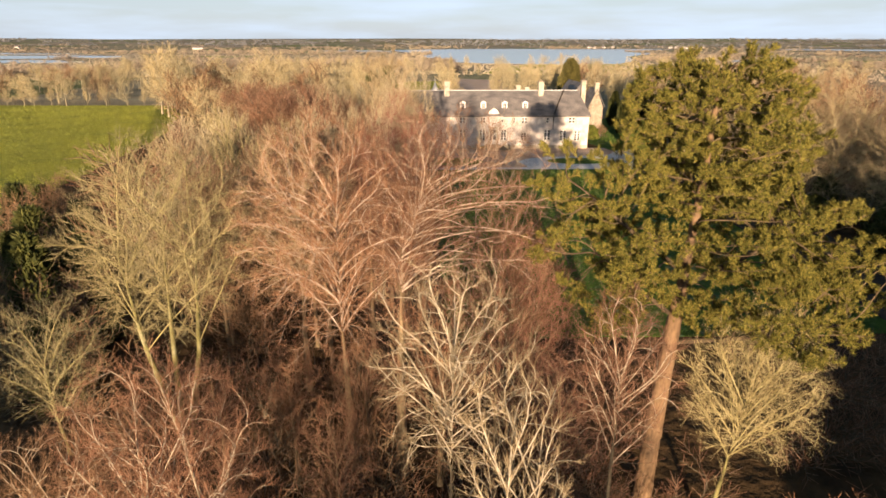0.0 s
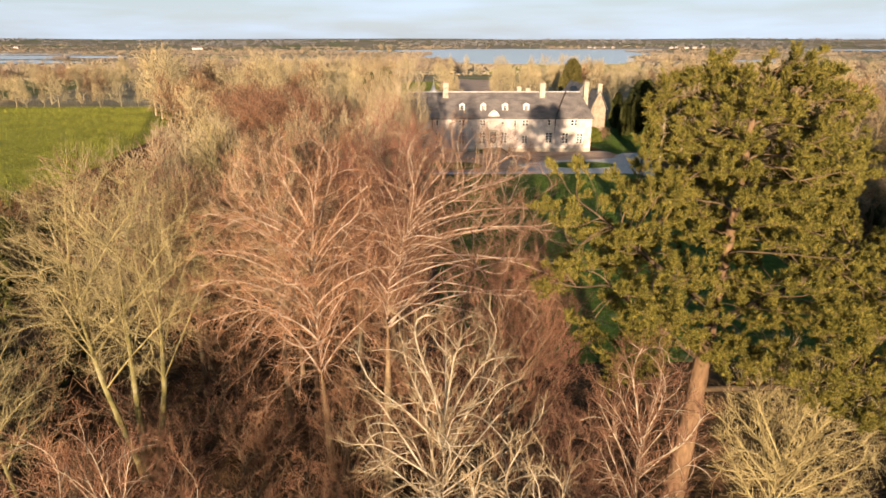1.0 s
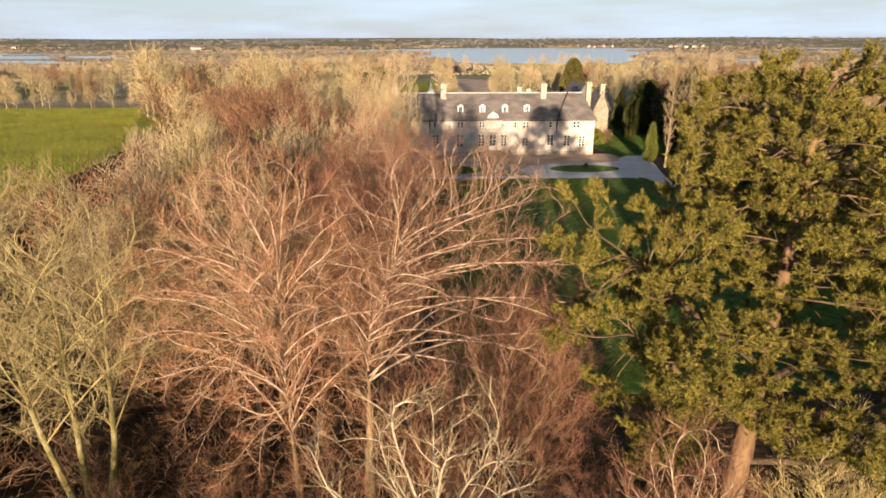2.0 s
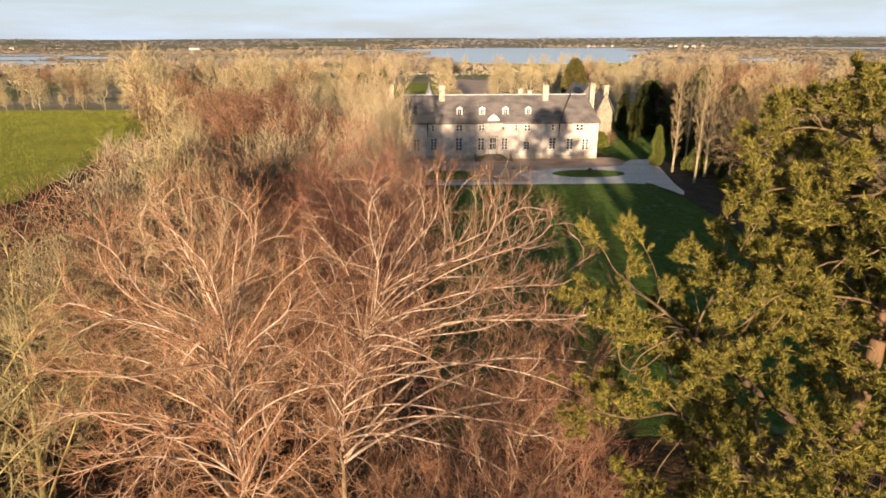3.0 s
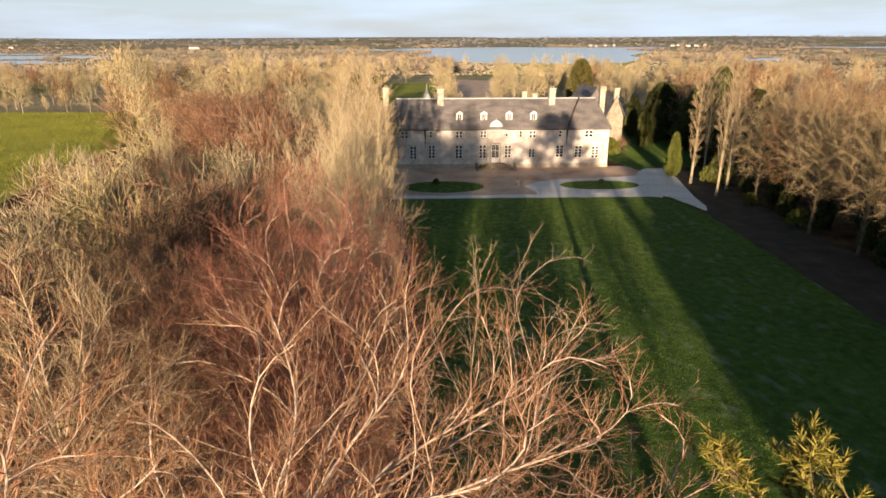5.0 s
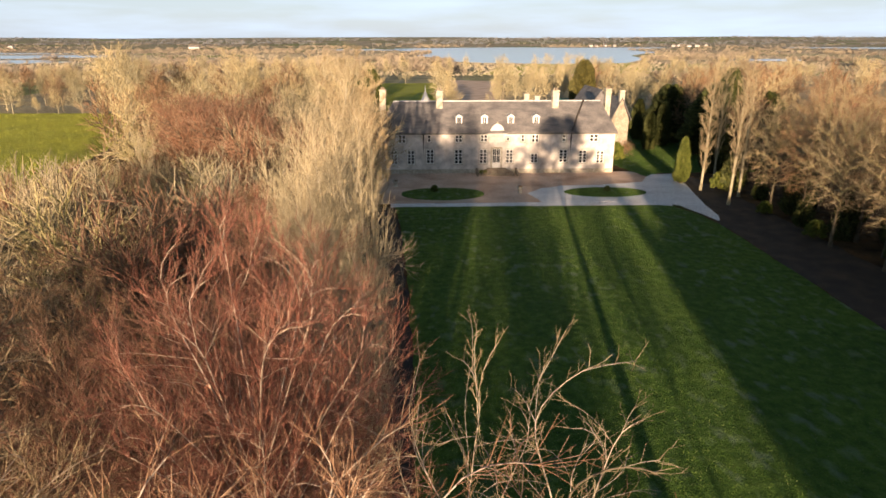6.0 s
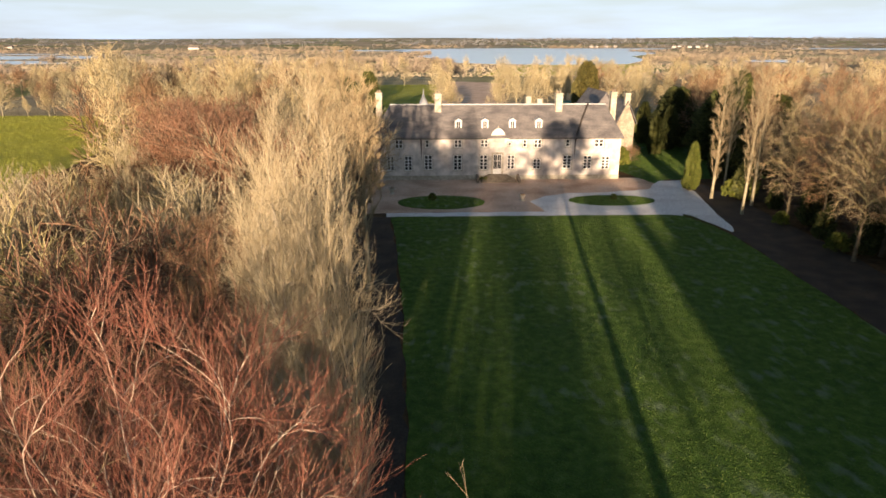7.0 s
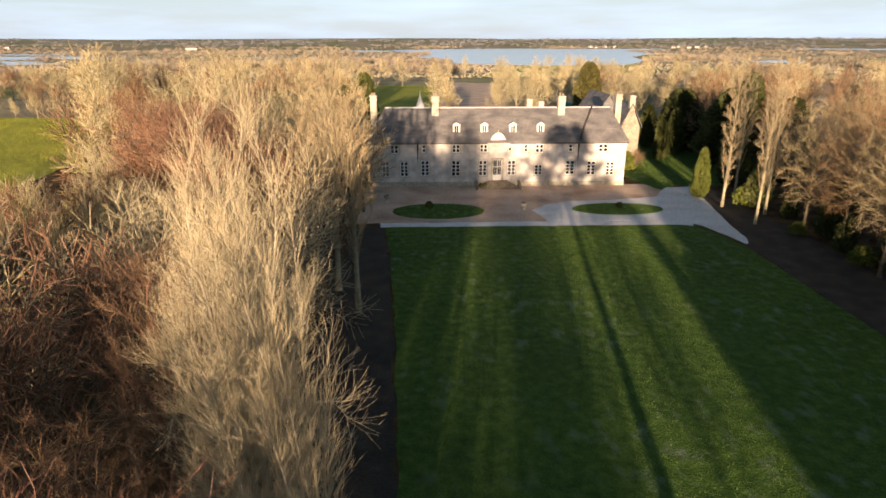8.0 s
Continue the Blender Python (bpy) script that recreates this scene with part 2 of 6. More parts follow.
WHITE = two_scale("white_paint", (0.74, 0.73, 0.69), (0.79, 0.78, 0.75), (0.83, 0.82, 0.80), 1.5, 12, rough=0.45, relief=0.05)
PIPE = two_scale("pipe_metal", (0.025, 0.022, 0.02), (0.045, 0.038, 0.034), (0.07, 0.06, 0.05), 2, 12, rough=0.6, relief=0.1)
TARP = two_scale("green_tarpaulin", (0.02, 0.12, 0.10), (0.03, 0.19, 0.15), (0.05, 0.25, 0.20), 0.8, 5, rough=0.5, relief=0.2)


def glass(nt, bsdf):
    bsdf.inputs["Base Color"].default_value = (0.015, 0.017, 0.02, 1)
    bsdf.inputs["Roughness"].default_value = 0.06
    n = noise_node(nt, 2.0, 2)
    bump_node(nt, bsdf, n.outputs["Fac"], 0.05, 0.02)


GLASS = material("window_glass", glass)
GRASS_BLADES = twig_material("grass_blades", [(0.055, 0.115, 0.014), (0.10, 0.18, 0.024), (0.15, 0.235, 0.04), (0.25, 0.32, 0.11)])
MEADOW_BLADES = twig_material("meadow_blades", [(0.33, 0.36, 0.04), (0.38, 0.41, 0.05), (0.43, 0.44, 0.07)])
REED = twig_material("reed", [(0.26, 0.21, 0.15), (0.34, 0.285, 0.205), (0.42, 0.36, 0.27), (0.28, 0.28, 0.16)])
# distance haze put into the ridge wood's pale blue-grey
HAZED_RIDGE = twig_material("hazed_ridge_wood", [(0.13, 0.14, 0.155), (0.17, 0.18, 0.195), (0.21, 0.215, 0.22)])


# ---- mesh tools ----
def mesh_of(name, verts, quads=None, tris=None, mat=None, smooth=True):
    """One mesh from arrays of corners and faces."""
    me = bpy.data.meshes.new(name)
    verts = np.asarray(verts, dtype=np.float32).reshape(-1, 3)
    sets = [np.asarray(f, dtype=np.int32) for f in (quads, tris) if f is not None and len(f)]
    loops = np.concatenate([f.ravel() for f in sets])
    sizes = np.concatenate([np.full(len(f), f.shape[1], dtype=np.int32) for f in sets])
    starts = np.concatenate([[0], np.cumsum(sizes)[:-1]]).astype(np.int32)
    me.vertices.add(len(verts))
    me.vertices.foreach_set("co", verts.ravel())
    me.loops.add(len(loops))
    me.loops.foreach_set("vertex_index", loops)
    me.polygons.add(len(sizes))
    me.polygons.foreach_set("loop_start", starts)
    me.polygons.foreach_set("loop_total", sizes)
    me.polygons.foreach_set("use_smooth", np.full(len(sizes), smooth))
    me.update(calc_edges=True)
    me.validate()
    if mat:
        me.materials.append(mat)
    return me


def part(name, bm, mat, parent, label=""):
    """A bmesh or a mesh as ONE object under a thing or a part."""
    if isinstance(bm, bmesh.types.BMesh):
        me = bpy.data.meshes.new(name)
        bm.to_mesh(me)
        bm.free()
        me.materials.append(mat)
    else:
        me = bm
    ob = new(name, me)
    ob.parent = parent
    if label:
        tagged(ob, label)
    return ob


def boxes(*spans):
    """A bmesh of bevel-free blocks, each (x0, x1, y0, y1, z0, z1)."""
    bm = bmesh.new()
    for x0, x1, y0, y1, z0, z1 in spans:
        bmesh.ops.create_cube(bm, size=1, matrix=Matrix.LocRotScale(((x0 + x1) / 2, (y0 + y1) / 2, (z0 + z1) / 2), None, (x1 - x0, y1 - y0, z1 - z0)))
    return bm


def prism(outline, axis_way):
    """A solid from an outline of points, pushed along axis_way."""
    bm = bmesh.new()
    f = bm.faces.new([bm.verts.new(p) for p in outline])
    ex = bmesh.ops.extrude_face_region(bm, geom=[f])
    bmesh.ops.translate(bm, vec=axis_way, verts=[v for v in ex["geom"] if isinstance(v, bmesh.types.BMVert)])
    bmesh.ops.recalc_face_normals(bm, faces=bm.faces)
    return bm


def unit(v):
    return v / np.maximum(np.linalg.norm(v, axis=-1, keepdims=True), 1e-9)


class Tubes:
    """Gathers many tapered tubes into one mesh."""

    def __init__(self):
        self.v, self.q, self.count = [], [], 0

    def add(self, pts, rad, sides, gnarl=0.0, rng=None):
        n, k, _ = pts.shape
        tan = np.empty_like(pts)
        tan[:, 1:-1] = pts[:, 2:] - pts[:, :-2]
        tan[:, 0], tan[:, -1] = pts[:, 1] - pts[:, 0], pts[:, -1] - pts[:, -2]
        tan = unit(tan)
        ref = np.where(np.abs(tan[:, :1, 2:]) > 0.9, np.array([1.0, 0, 0]), np.array([0, 0, 1.0]))
        u = unit(np.cross(tan, np.broadcast_to(ref, tan.shape)))
        w = np.cross(tan, u)
        ang = np.arange(sides) * 2 * np.pi / sides
        r = rad[:, :, None, None]
        if gnarl:
            r = r * (1 + gnarl * rng.standard_normal((n, k, sides, 1)))
        ring = pts[:, :, None] + r * (u[:, :, None] * np.cos(ang)[:, None] + w[:, :, None] * np.sin(ang)[:, None])
        idx = self.count + np.arange(n * k * sides).reshape(n, k, sides)
        a, b = idx[:, :-1], idx[:, 1:]
        q = np.stack([a, np.roll(a, -1, 2), np.roll(b, -1, 2), b], -1).reshape(-1, 4)
        self.v.append(ring.reshape(-1, 3))
        self.q.append(q)
        self.count += n * k * sides

    def mesh(self, name, mat):
        return mesh_of(name, np.concatenate(self.v), np.concatenate(self.q), None, mat)


def sprout(rng, pts, rad, n, span, angle, length, up=0.0, bend=0.0, wander=0.1, k=3, thick=0.6, tip=0.35, floor=0.006):
    """n shoots on each parent: where, at what angle, how long (angle and length may run from base to tip)."""
    m, kp, _ = pts.shape
    s = span[0] + (span[1] - span[0]) * (np.arange(n)[None] + rng.random((m, n))) / n
    f = np.clip(s, 0, 0.999) * (kp - 1)
    i = f.astype(int)
    fr = (f - i)[..., None]
    row = np.arange(m)[:, None]
    a, b = pts[row, i], pts[row, i + 1]
    at = a + (b - a) * fr
    tan = unit(b - a)
    r_at = rad[row, i] * (1 - fr[..., 0]) + rad[row, i + 1] * fr[..., 0]
    rel = (s - span[0]) / max(span[1] - span[0], 1e-6)
    ang = np.radians(angle[0] + (angle[1] - angle[0]) * rel) * rng.uniform(0.75, 1.25, s.shape)
    ref = np.where(np.abs(tan[..., 2:]) > 0.9, np.array([1.0, 0, 0]), np.array([0, 0, 1.0]))
    u = unit(np.cross(tan, ref))
    w = np.cross(tan, u)
    az = np.arange(n)[None] * 2.39996 + rng.uniform(0, 6.28, (m, 1)) + rng.normal(0, 0.35, s.shape)
    side = u * np.cos(az)[..., None] + w * np.sin(az)[..., None]
    d = tan * np.cos(ang)[..., None] + side * np.sin(ang)[..., None]
    d[..., 2] += up
    d = unit(d)
    ln = (length(rel) if callable(length) else length[0] + (length[1] - length[0]) * rel) * rng.uniform(0.65, 1.2, s.shape)
    d, at, ln, r_at = d.reshape(-1, 3), at.reshape(-1, 3), ln.reshape(-1), r_at.reshape(-1)
    out = np.empty((len(d), k, 3))
    out[:, 0] = at
    way = d.copy()
    for j in range(1, k):
        way = way + wander * rng.standard_normal(way.shape)
        way[:, 2] += bend / (k - 1)
        way = unit(way)
        out[:, j] = out[:, j - 1] + way * (ln / (k - 1))[:, None]
    r0 = np.maximum(r_at * thick, floor)
    rr = r0[:, None] * np.linspace(1, tip, k)[None]
    return out, np.maximum(rr, floor * 0.5)


def stem(rng, height, radius, lean=(0, 0), k=9, wander=0.02, top=0.35):
    z = np.linspace(0, 1, k)
    p = np.zeros((1, k, 3))
    drift = np.cumsum(rng.normal(0, wander * height / k * 2, (k, 2)), 0)
    drift -= drift[0]
    p[0, :, :2] = drift + np.array(lean)[None] * (z ** 1.3)[:, None]
    p[0, :, 2] = z * height - 0.15
    r = radius * (1 - (1 - top) * z)
    r[0] *= 1.35
    return p, r[None]


def tree(name, at, height, seed, spec, bark, twig, label, category="tree", group="", lean=(0, 0), turn=0.0):
    """A bare tree: a tapering stem with its limbs, and a crown of branches and twigs."""
    rng = np.random.default_rng(seed)
    limb_mat = spec.get("limb_mat", bark)
    g = lambda key, default: spec.get(key, default)
    h = height
    wood, crown = Tubes(), Tubes()
    stems = []
    for c in range(g("stems", 1)):
        off = rng.normal(0, 0.35, 2) if g("stems", 1) > 1 else np.zeros(2)
        ln = np.array(lean) + (rng.normal(0, g("splay", 0.12) * h, 2) if g("stems", 1) > 1 else 0)
        p, r = stem(rng, h * g("trunk", 0.75), g("girth", 0.018) * h * (1 if g("stems", 1) == 1 else 0.6), ln, wander=g("wobble", 0.025))
        p[0, :, :2] += off
        stems.append((p, r))
    p = np.concatenate([s[0] for s in stems])
    r = np.concatenate([s[1] for s in stems])
    t1 = sprout(rng, p, r, g("limbs", 16), (g("clear", 0.4), 1.0), g("limb_angle", (70, 18)), tuple(x * h for x in g("limb_len", (0.33, 0.27))), up=g("limb_up", 0.05), bend=g("limb_bend", 0.35), wander=0.19, k=6, thick=g("limb_thick", 0.46), tip=0.25, floor=0.018)
    f = g("fine", 0.008)
    t2 = sprout(rng, *t1, g("n2", 8), (0.15, 1.0), g("a2", (56, 32)), tuple(x * h for x in g("len2", (0.15, 0.10))), up=g("up2", 0.05), bend=g("bend2", 0.2), wander=0.13, k=4, thick=0.6, floor=g("f2", f * 2.6))
    t3 = sprout(rng, *t2, g("n3", 7), (0.15, 1.0), g("a3", (54, 30)), tuple(x * h for x in g("len3", (0.075, 0.055))), up=g("up3", 0.03), bend=g("bend3", 0.15), wander=0.14, k=3 if g("n4", 6) else 2, thick=0.55, floor=g("f3", f * 1.5))
    fine = [(t2, 3), (t3, 3)]
    if g("n4", 6):
        fine.append((sprout(rng, *t3, g("n4", 6), (0.1, 1.0), g("a4", (52, 28)), tuple(x * h for x in g("len4", (0.045, 0.032))), up=g("up4", 0.04), bend=0.12, wander=0.13, k=2, thick=0.7, floor=f), 3))
    # the crown's top comes to the given height
    k = h / np.percentile(fine[-1][0][0][..., 2], 99.98)
    boughs = Tubes()
    for i, ((pts, rad), sides) in enumerate(fine):
        (boughs if i < len(fine) - 1 else crown).add(pts * k, rad * min(k, 1.0), sides)
    root = tagged(new(name), label, category, group)
    root.matrix_basis = pose(at[0], at[1], at[2] if len(at) > 2 else 0, 0, 0, turn)
    if g("split", False):
        for i in range(len(p)):
            one = Tubes()
            one.add(p[i:i + 1] * k, r[i:i + 1] * k, g("round", 9), 0.05, rng)
            part("trunk", one.mesh("trunk", bark), bark, root)
        for i in range(len(t1[0])):
            one = Tubes()
            one.add(t1[0][i:i + 1] * k, t1[1][i:i + 1] * k, 5, 0.05, rng)
            part("limb", one.mesh("limb", limb_mat), limb_mat, root)
    else:
        wood.add(p * k, r * k, g("round", 9), 0.05, rng)
        low = part("trunk" if len(p) == 1 else "stemwork", wood.mesh("trunk", bark), bark, root)
        if len(p) > 1:
            tagged(low, kind="stuff")
        arms = Tubes()
        arms.add(t1[0] * k, t1[1] * k, 5, 0.05, rng)
        tagged(part("limbwork", arms.mesh("limbwork", bark), bark, root), kind="stuff")
    tagged(part("branchwork", boughs.mesh("branchwork", limb_mat), limb_mat, root), kind="stuff")
    part("crown", crown.mesh("crown", twig), twig, root)
    return root


def spikes(at, way, length, width, sides=3):
    """Slim pyramids: needles, blades and small leaves."""
    n = len(at)
    way = unit(way)
    ref = np.where(np.abs(way[:, 2:]) > 0.9, np.array([1.0, 0, 0]), np.array([0, 0, 1.0]))
    u = unit(np.cross(way, ref))
    w = np.cross(way, u)
    ang = np.arange(sides) * 2 * np.pi / sides
    ring = at[:, None] + width[:, None, None] * (u[:, None] * np.cos(ang)[:, None] + w[:, None] * np.sin(ang)[:, None])
    apex = at + way * length[:, None]
    v = np.concatenate([ring, apex[:, None]], 1)
    base = np.arange(n)[:, None, None] * (sides + 1)
    tri = np.array([[i, (i + 1) % sides, sides] for i in range(sides)])[None]
    return v.reshape(-1, 3), (base + tri).reshape(-1, 3)


def colonise(rng, lines, aims, step, kill, reach, up, turns=140):
    """A branching skeleton: shoots grow from the trunk lines towards the aims until each is met."""
    pos, parent = [], []
    for line in lines:
        line = np.asarray(line, float)
        seg = np.linalg.norm(np.diff(line, axis=0), axis=1)
        run = np.concatenate([[0], np.cumsum(seg)])
        n = max(2, int(run[-1] / step) + 1)
        at = np.linspace(0, run[-1], n)
        for i, p in enumerate(np.stack([np.interp(at, run, line[:, a]) for a in range(3)], -1)):
            parent.append(len(pos) - 1 if i else -1)
            pos.append(p)
    nodes = np.array(pos)
    parent = list(parent)
    kids = np.zeros(len(nodes), int)
    for c, p in enumerate(parent):
        if p >= 0:
            kids[p] += 1
    best = np.full(len(aims), 1e9)
    near = np.zeros(len(aims), int)
    fresh = np.arange(len(nodes))
    live = np.ones(len(aims), bool)
    for _ in range(turns):
        idx = np.flatnonzero(live)
        if not len(idx) or not len(fresh):
            break
        d = np.linalg.norm(aims[idx][:, None] - nodes[fresh][None], axis=2)
        j = d.argmin(1)
        m = d[np.arange(len(idx)), j]
        closer = m < best[idx]
        best[idx[closer]] = m[closer]
        near[idx[closer]] = fresh[j[closer]]
        live &= best > kill
        idx = np.flatnonzero(live & (best < reach))
        if not len(idx):
            break
        pull = np.zeros((len(nodes), 3))
        np.add.at(pull, near[idx], unit(aims[idx] - nodes[near[idx]]))
        who = np.flatnonzero((np.abs(pull).sum(1) > 0) & (kids < 4))
        if not len(who):
            break
        way = unit(pull[who])
        has = np.array([parent[w] for w in who])
        old = np.where(has[:, None] >= 0, nodes[who] - nodes[np.maximum(has, 0)], 0)
        way = unit(way + 0.8 * unit(old) + np.array([0, 0, up]) + 0.11 * rng.standard_normal(way.shape))
        grown = nodes[who] + way * step * rng.uniform(0.8, 1.2, (len(who), 1))
        fresh = len(nodes) + np.arange(len(who))
        nodes = np.concatenate([nodes, grown])
        parent += who.tolist()
        kids[who] += 1
        kids = np.concatenate([kids, np.zeros(len(who), int)])
        if len(nodes) > 9000:
            break
    return nodes, np.array(parent)


def chains(nodes, parent, tip, power):
    """Thickness by the shoots carried, and the skeleton cut into runs from fork to tip."""
    n = len(nodes)
    flow = np.zeros(n)
    main = np.full(n, -1)
    heavy = np.zeros(n)
    for i in range(n - 1, -1, -1):
        if flow[i] == 0:
            flow[i] = 1.0
        p = parent[i]
        if p >= 0:
            flow[p] += flow[i]
            if flow[i] > heavy[p]:
                heavy[p], main[p] = flow[i], i
    rad = tip * flow ** (1 / power)
    smooth = nodes.copy()
    for _ in range(2):
        ok = np.flatnonzero((parent >= 0) & (main >= 0))
        smooth[ok] = 0.5 * smooth[ok] + 0.25 * (smooth[parent[ok]] + smooth[main[ok]])
    runs = []
    for i in range(n):
        p = parent[i]
        if p >= 0 and main[p] == i:
            continue
        run = [i] if p < 0 else [p, i]
        while main[run[-1]] >= 0:
            run.append(main[run[-1]])
        if len(run) > 1:
            r = rad[run]
            if p >= 0:
                r[0] = r[1]
            runs.append((smooth[run], r, p < 0))
    return smooth, rad, main, runs


def cloud(rng, blobs):
    """Points strewn through ellipsoids, each (x, y, z, rx, ry, rz, count, fill): denser towards the skin as fill falls."""
    out = []
    for x, y, z, rx, ry, rz, count, fill in blobs:
        d = unit(rng.standard_normal((int(count), 3)))
        out.append(np.array([x, y, z]) + d * (rng.random((int(count), 1)) ** fill) * np.array([rx, ry, rz]))
    return np.concatenate(out)


def add_runs(tubes, picked, sides, gnarl, rng):
    """Runs of unlike length gathered into one set of tubes."""
    by = {}
    for p, r, _ in picked:
        by.setdefault(len(p), []).append((p, r))
    for got in by.values():
        tubes.add(np.array([g[0] for g in got]), np.array([g[1] for g in got]), sides, gnarl, rng)


def fan(rng, trunk, centre, radii, count, low=-0.7, leave=(0.45, 0.98), rise=0.6, reach=0.72, wiggle=0.04):
    """Limbs that leave a trunk one above the other and spread through a rounded crown."""
    trunk = np.asarray(trunk, float)
    run = np.concatenate([[0], np.cumsum(np.linalg.norm(np.diff(trunk, axis=0), axis=1))])
    i = (np.arange(count) + 0.5) / count
    z = low + (0.96 - low) * i
    az = np.arange(count) * 2.39996 + rng.normal(0, 0.3, count)
    ring = np.sqrt(np.maximum(0, 1 - np.clip(np.abs(z), 0, 1) ** 2))
    ring = np.where(z < 0, 0.35 + 0.65 * ring, ring)
    end = np.array(centre) + np.stack([ring * np.cos(az), ring * np.sin(az), z], -1) * np.array(radii) * rng.uniform(0.8, 1.05, (count, 1)) * reach
    f = np.clip(leave[0] + (leave[1] - leave[0]) * i ** 0.85 + rng.normal(0, 0.03, count), leave[0], leave[1]) * run[-1]
    start = np.stack([np.interp(f, run, trunk[:, a]) for a in range(3)], -1)
    span = end - start
    out = span * (1, 1, 0)
    knee = start + out * (0.62 - 0.4 * rise) + np.stack([np.zeros(count), np.zeros(count), np.abs(span[:, 2]) * 0.35 + 0.3 * rise * np.linalg.norm(out, axis=1)], -1)
    q = np.linspace(0, 1, 9)[None, :, None]
    lp = (1 - q) ** 2 * start[:, None] + 2 * q * (1 - q) * knee[:, None] + q * q * end[:, None]
    w = np.cumsum(rng.normal(0, wiggle, (count, 9, 3)), 1)
    return list(lp + (w - w[:, :1]) * q)


def grown(name, trunks, blobs, seed, bark, limb_mat, twig, label, group="", fans=(), girth=0.26, step=0.34, kill=0.48, reach=2.4, up=0.12, tip=0.0095, power=2.35, shoots=3, long=0.6, sub=2, fine=0.0048, rise=0.25, keep=60, single=True):
    """A bare tree whose limbs fork their way out through its crown and end in fine twigs."""
    rng = np.random.default_rng(seed)
    foot = np.array([trunks[0][0][0], trunks[0][0][1], 0.0])
    lines = [np.asarray(l, float) - foot for l in trunks]
    for which, centre, radii, count, more in fans:
        lines += fan(rng, lines[which], np.array(centre) - foot, radii, count, **more)
    nodes, parent = colonise(rng, lines, cloud(rng, blobs) - foot, step, kill, reach, up)
    pts, rad, main, runs = chains(nodes, parent, tip, power)
    root = tagged(new(name), label, "tree", group)
    root.matrix_basis = pose(*foot)
    roots = [r for r in runs if r[2]]
    stems, arms = roots[:len(trunks)], roots[len(trunks):][:keep]
    taken = {id(r) for r in stems + arms}
    wood, work = Tubes(), Tubes()
    for p, q, _ in stems:
        own = np.interp(np.linspace(0, 1, len(p)), (0, 0.08, 0.6, 1), (1.35 * girth, girth, 0.62 * girth, 0.012))
        q = np.maximum(np.minimum(q, girth), own)
        p[0, 2] -= 0.15
        if single:
            wood = Tubes()
        wood.add(p[None], q[None], 9, 0.05, rng)
        if single:
            part("trunk", wood.mesh("trunk", bark), bark, root)
    if not single:
        low = part("trunk" if len(stems) == 1 else "stemwork", wood.mesh("trunk", bark), bark, root)
        if len(stems) > 1:
            tagged(low, kind="stuff")
        if arms:
            add_runs(work, arms, 5, 0.04, rng)
            tagged(part("limbwork", work.mesh("limbwork", limb_mat), limb_mat, root), kind="stuff")
    else:
        for r in arms:
            one = Tubes()
            one.add(r[0][None], r[1][None], 5, 0.04, rng)
            part("limb", one.mesh("limb", limb_mat), limb_mat, root)
    boughs, crown = Tubes(), Tubes()
    add_runs(boughs, [r for r in runs if id(r) not in taken], 3, 0.0, rng)
    tagged(part("branchwork", boughs.mesh("branchwork", limb_mat), limb_mat, root), kind="stuff")
    # twigs on every slender stretch, most at the ends
    ok = np.flatnonzero((parent >= 0) & (rad < 0.03))
    w = np.stack([rad[ok], rad[ok]], 1)
    t1 = sprout(rng, np.stack([pts[parent[ok]], pts[ok]], 1), w, shoots, (0.1, 1.0), (38, 38), (long, long), up=rise, bend=0.12, wander=0.13, k=3, thick=0.62, tip=0.45, floor=fine)
    ends = ok[main[ok] < 0]
    w = np.stack([rad[ends], rad[ends]], 1)
    t0 = sprout(rng, np.stack([pts[parent[ends]], pts[ends]], 1), w, shoots + 1, (0.6, 1.0), (26, 20), (long * 1.2, long * 1.2), up=rise * 0.6, bend=0.1, wander=0.12, k=3, thick=0.7, tip=0.4, floor=fine)
    crown.add(*t1, 3)
    crown.add(*t0, 3)
    if sub:
        for t in (t1, t0):
            crown.add(*sprout(rng, *t, sub, (0.3, 1.0), (42, 26), (long * 0.5, long * 0.36), up=rise * 0.5, bend=0.1, wander=0.1, k=2, thick=0.75, tip=0.5, floor=fine * 0.85), 3)
    part("crown", crown.mesh("crown", twig), twig, root)
    return root


def needles(at, way, length, width, rng):
    """Pine needles: slim tapering blades turned every way."""
    way = unit(way)
    side = unit(np.cross(way, rng.standard_normal(way.shape))) * width
    v = np.stack([at - side, at + side, at + way * length[:, None]], 1).reshape(-1, 3)
    return v, np.arange(len(v)).reshape(-1, 3)


# ---- ground and distance ----
def sheet(name, outline, z, mat, label, thick=0.06, rough=0.0, seed=1):
    """A flat piece of ground with a slightly uneven rim."""
    rng = random.Random(seed)
    pts = []
    for i, a in enumerate(outline):
        b = outline[(i + 1) % len(outline)]
        steps = max(1, int(math.dist(a, b) / 1.5)) if rough else 1
        for s in range(steps):
            f = s / steps
            pts.append((a[0] + (b[0] - a[0]) * f + rng.uniform(-rough, rough), a[1] + (b[1] - a[1]) * f + rng.uniform(-rough, rough), z - thick))
    bm = prism(pts, (0, 0, thick))
    bmesh.ops.triangulate(bm, faces=[f for f in bm.faces if len(f.verts) > 4])
    me = bpy.data.meshes.new(name)
    bm.to_mesh(me)
    bm.free()
    me.materials.append(mat)
    return tagged(new(name, me), label, name.split("_")[0], kind="structure")


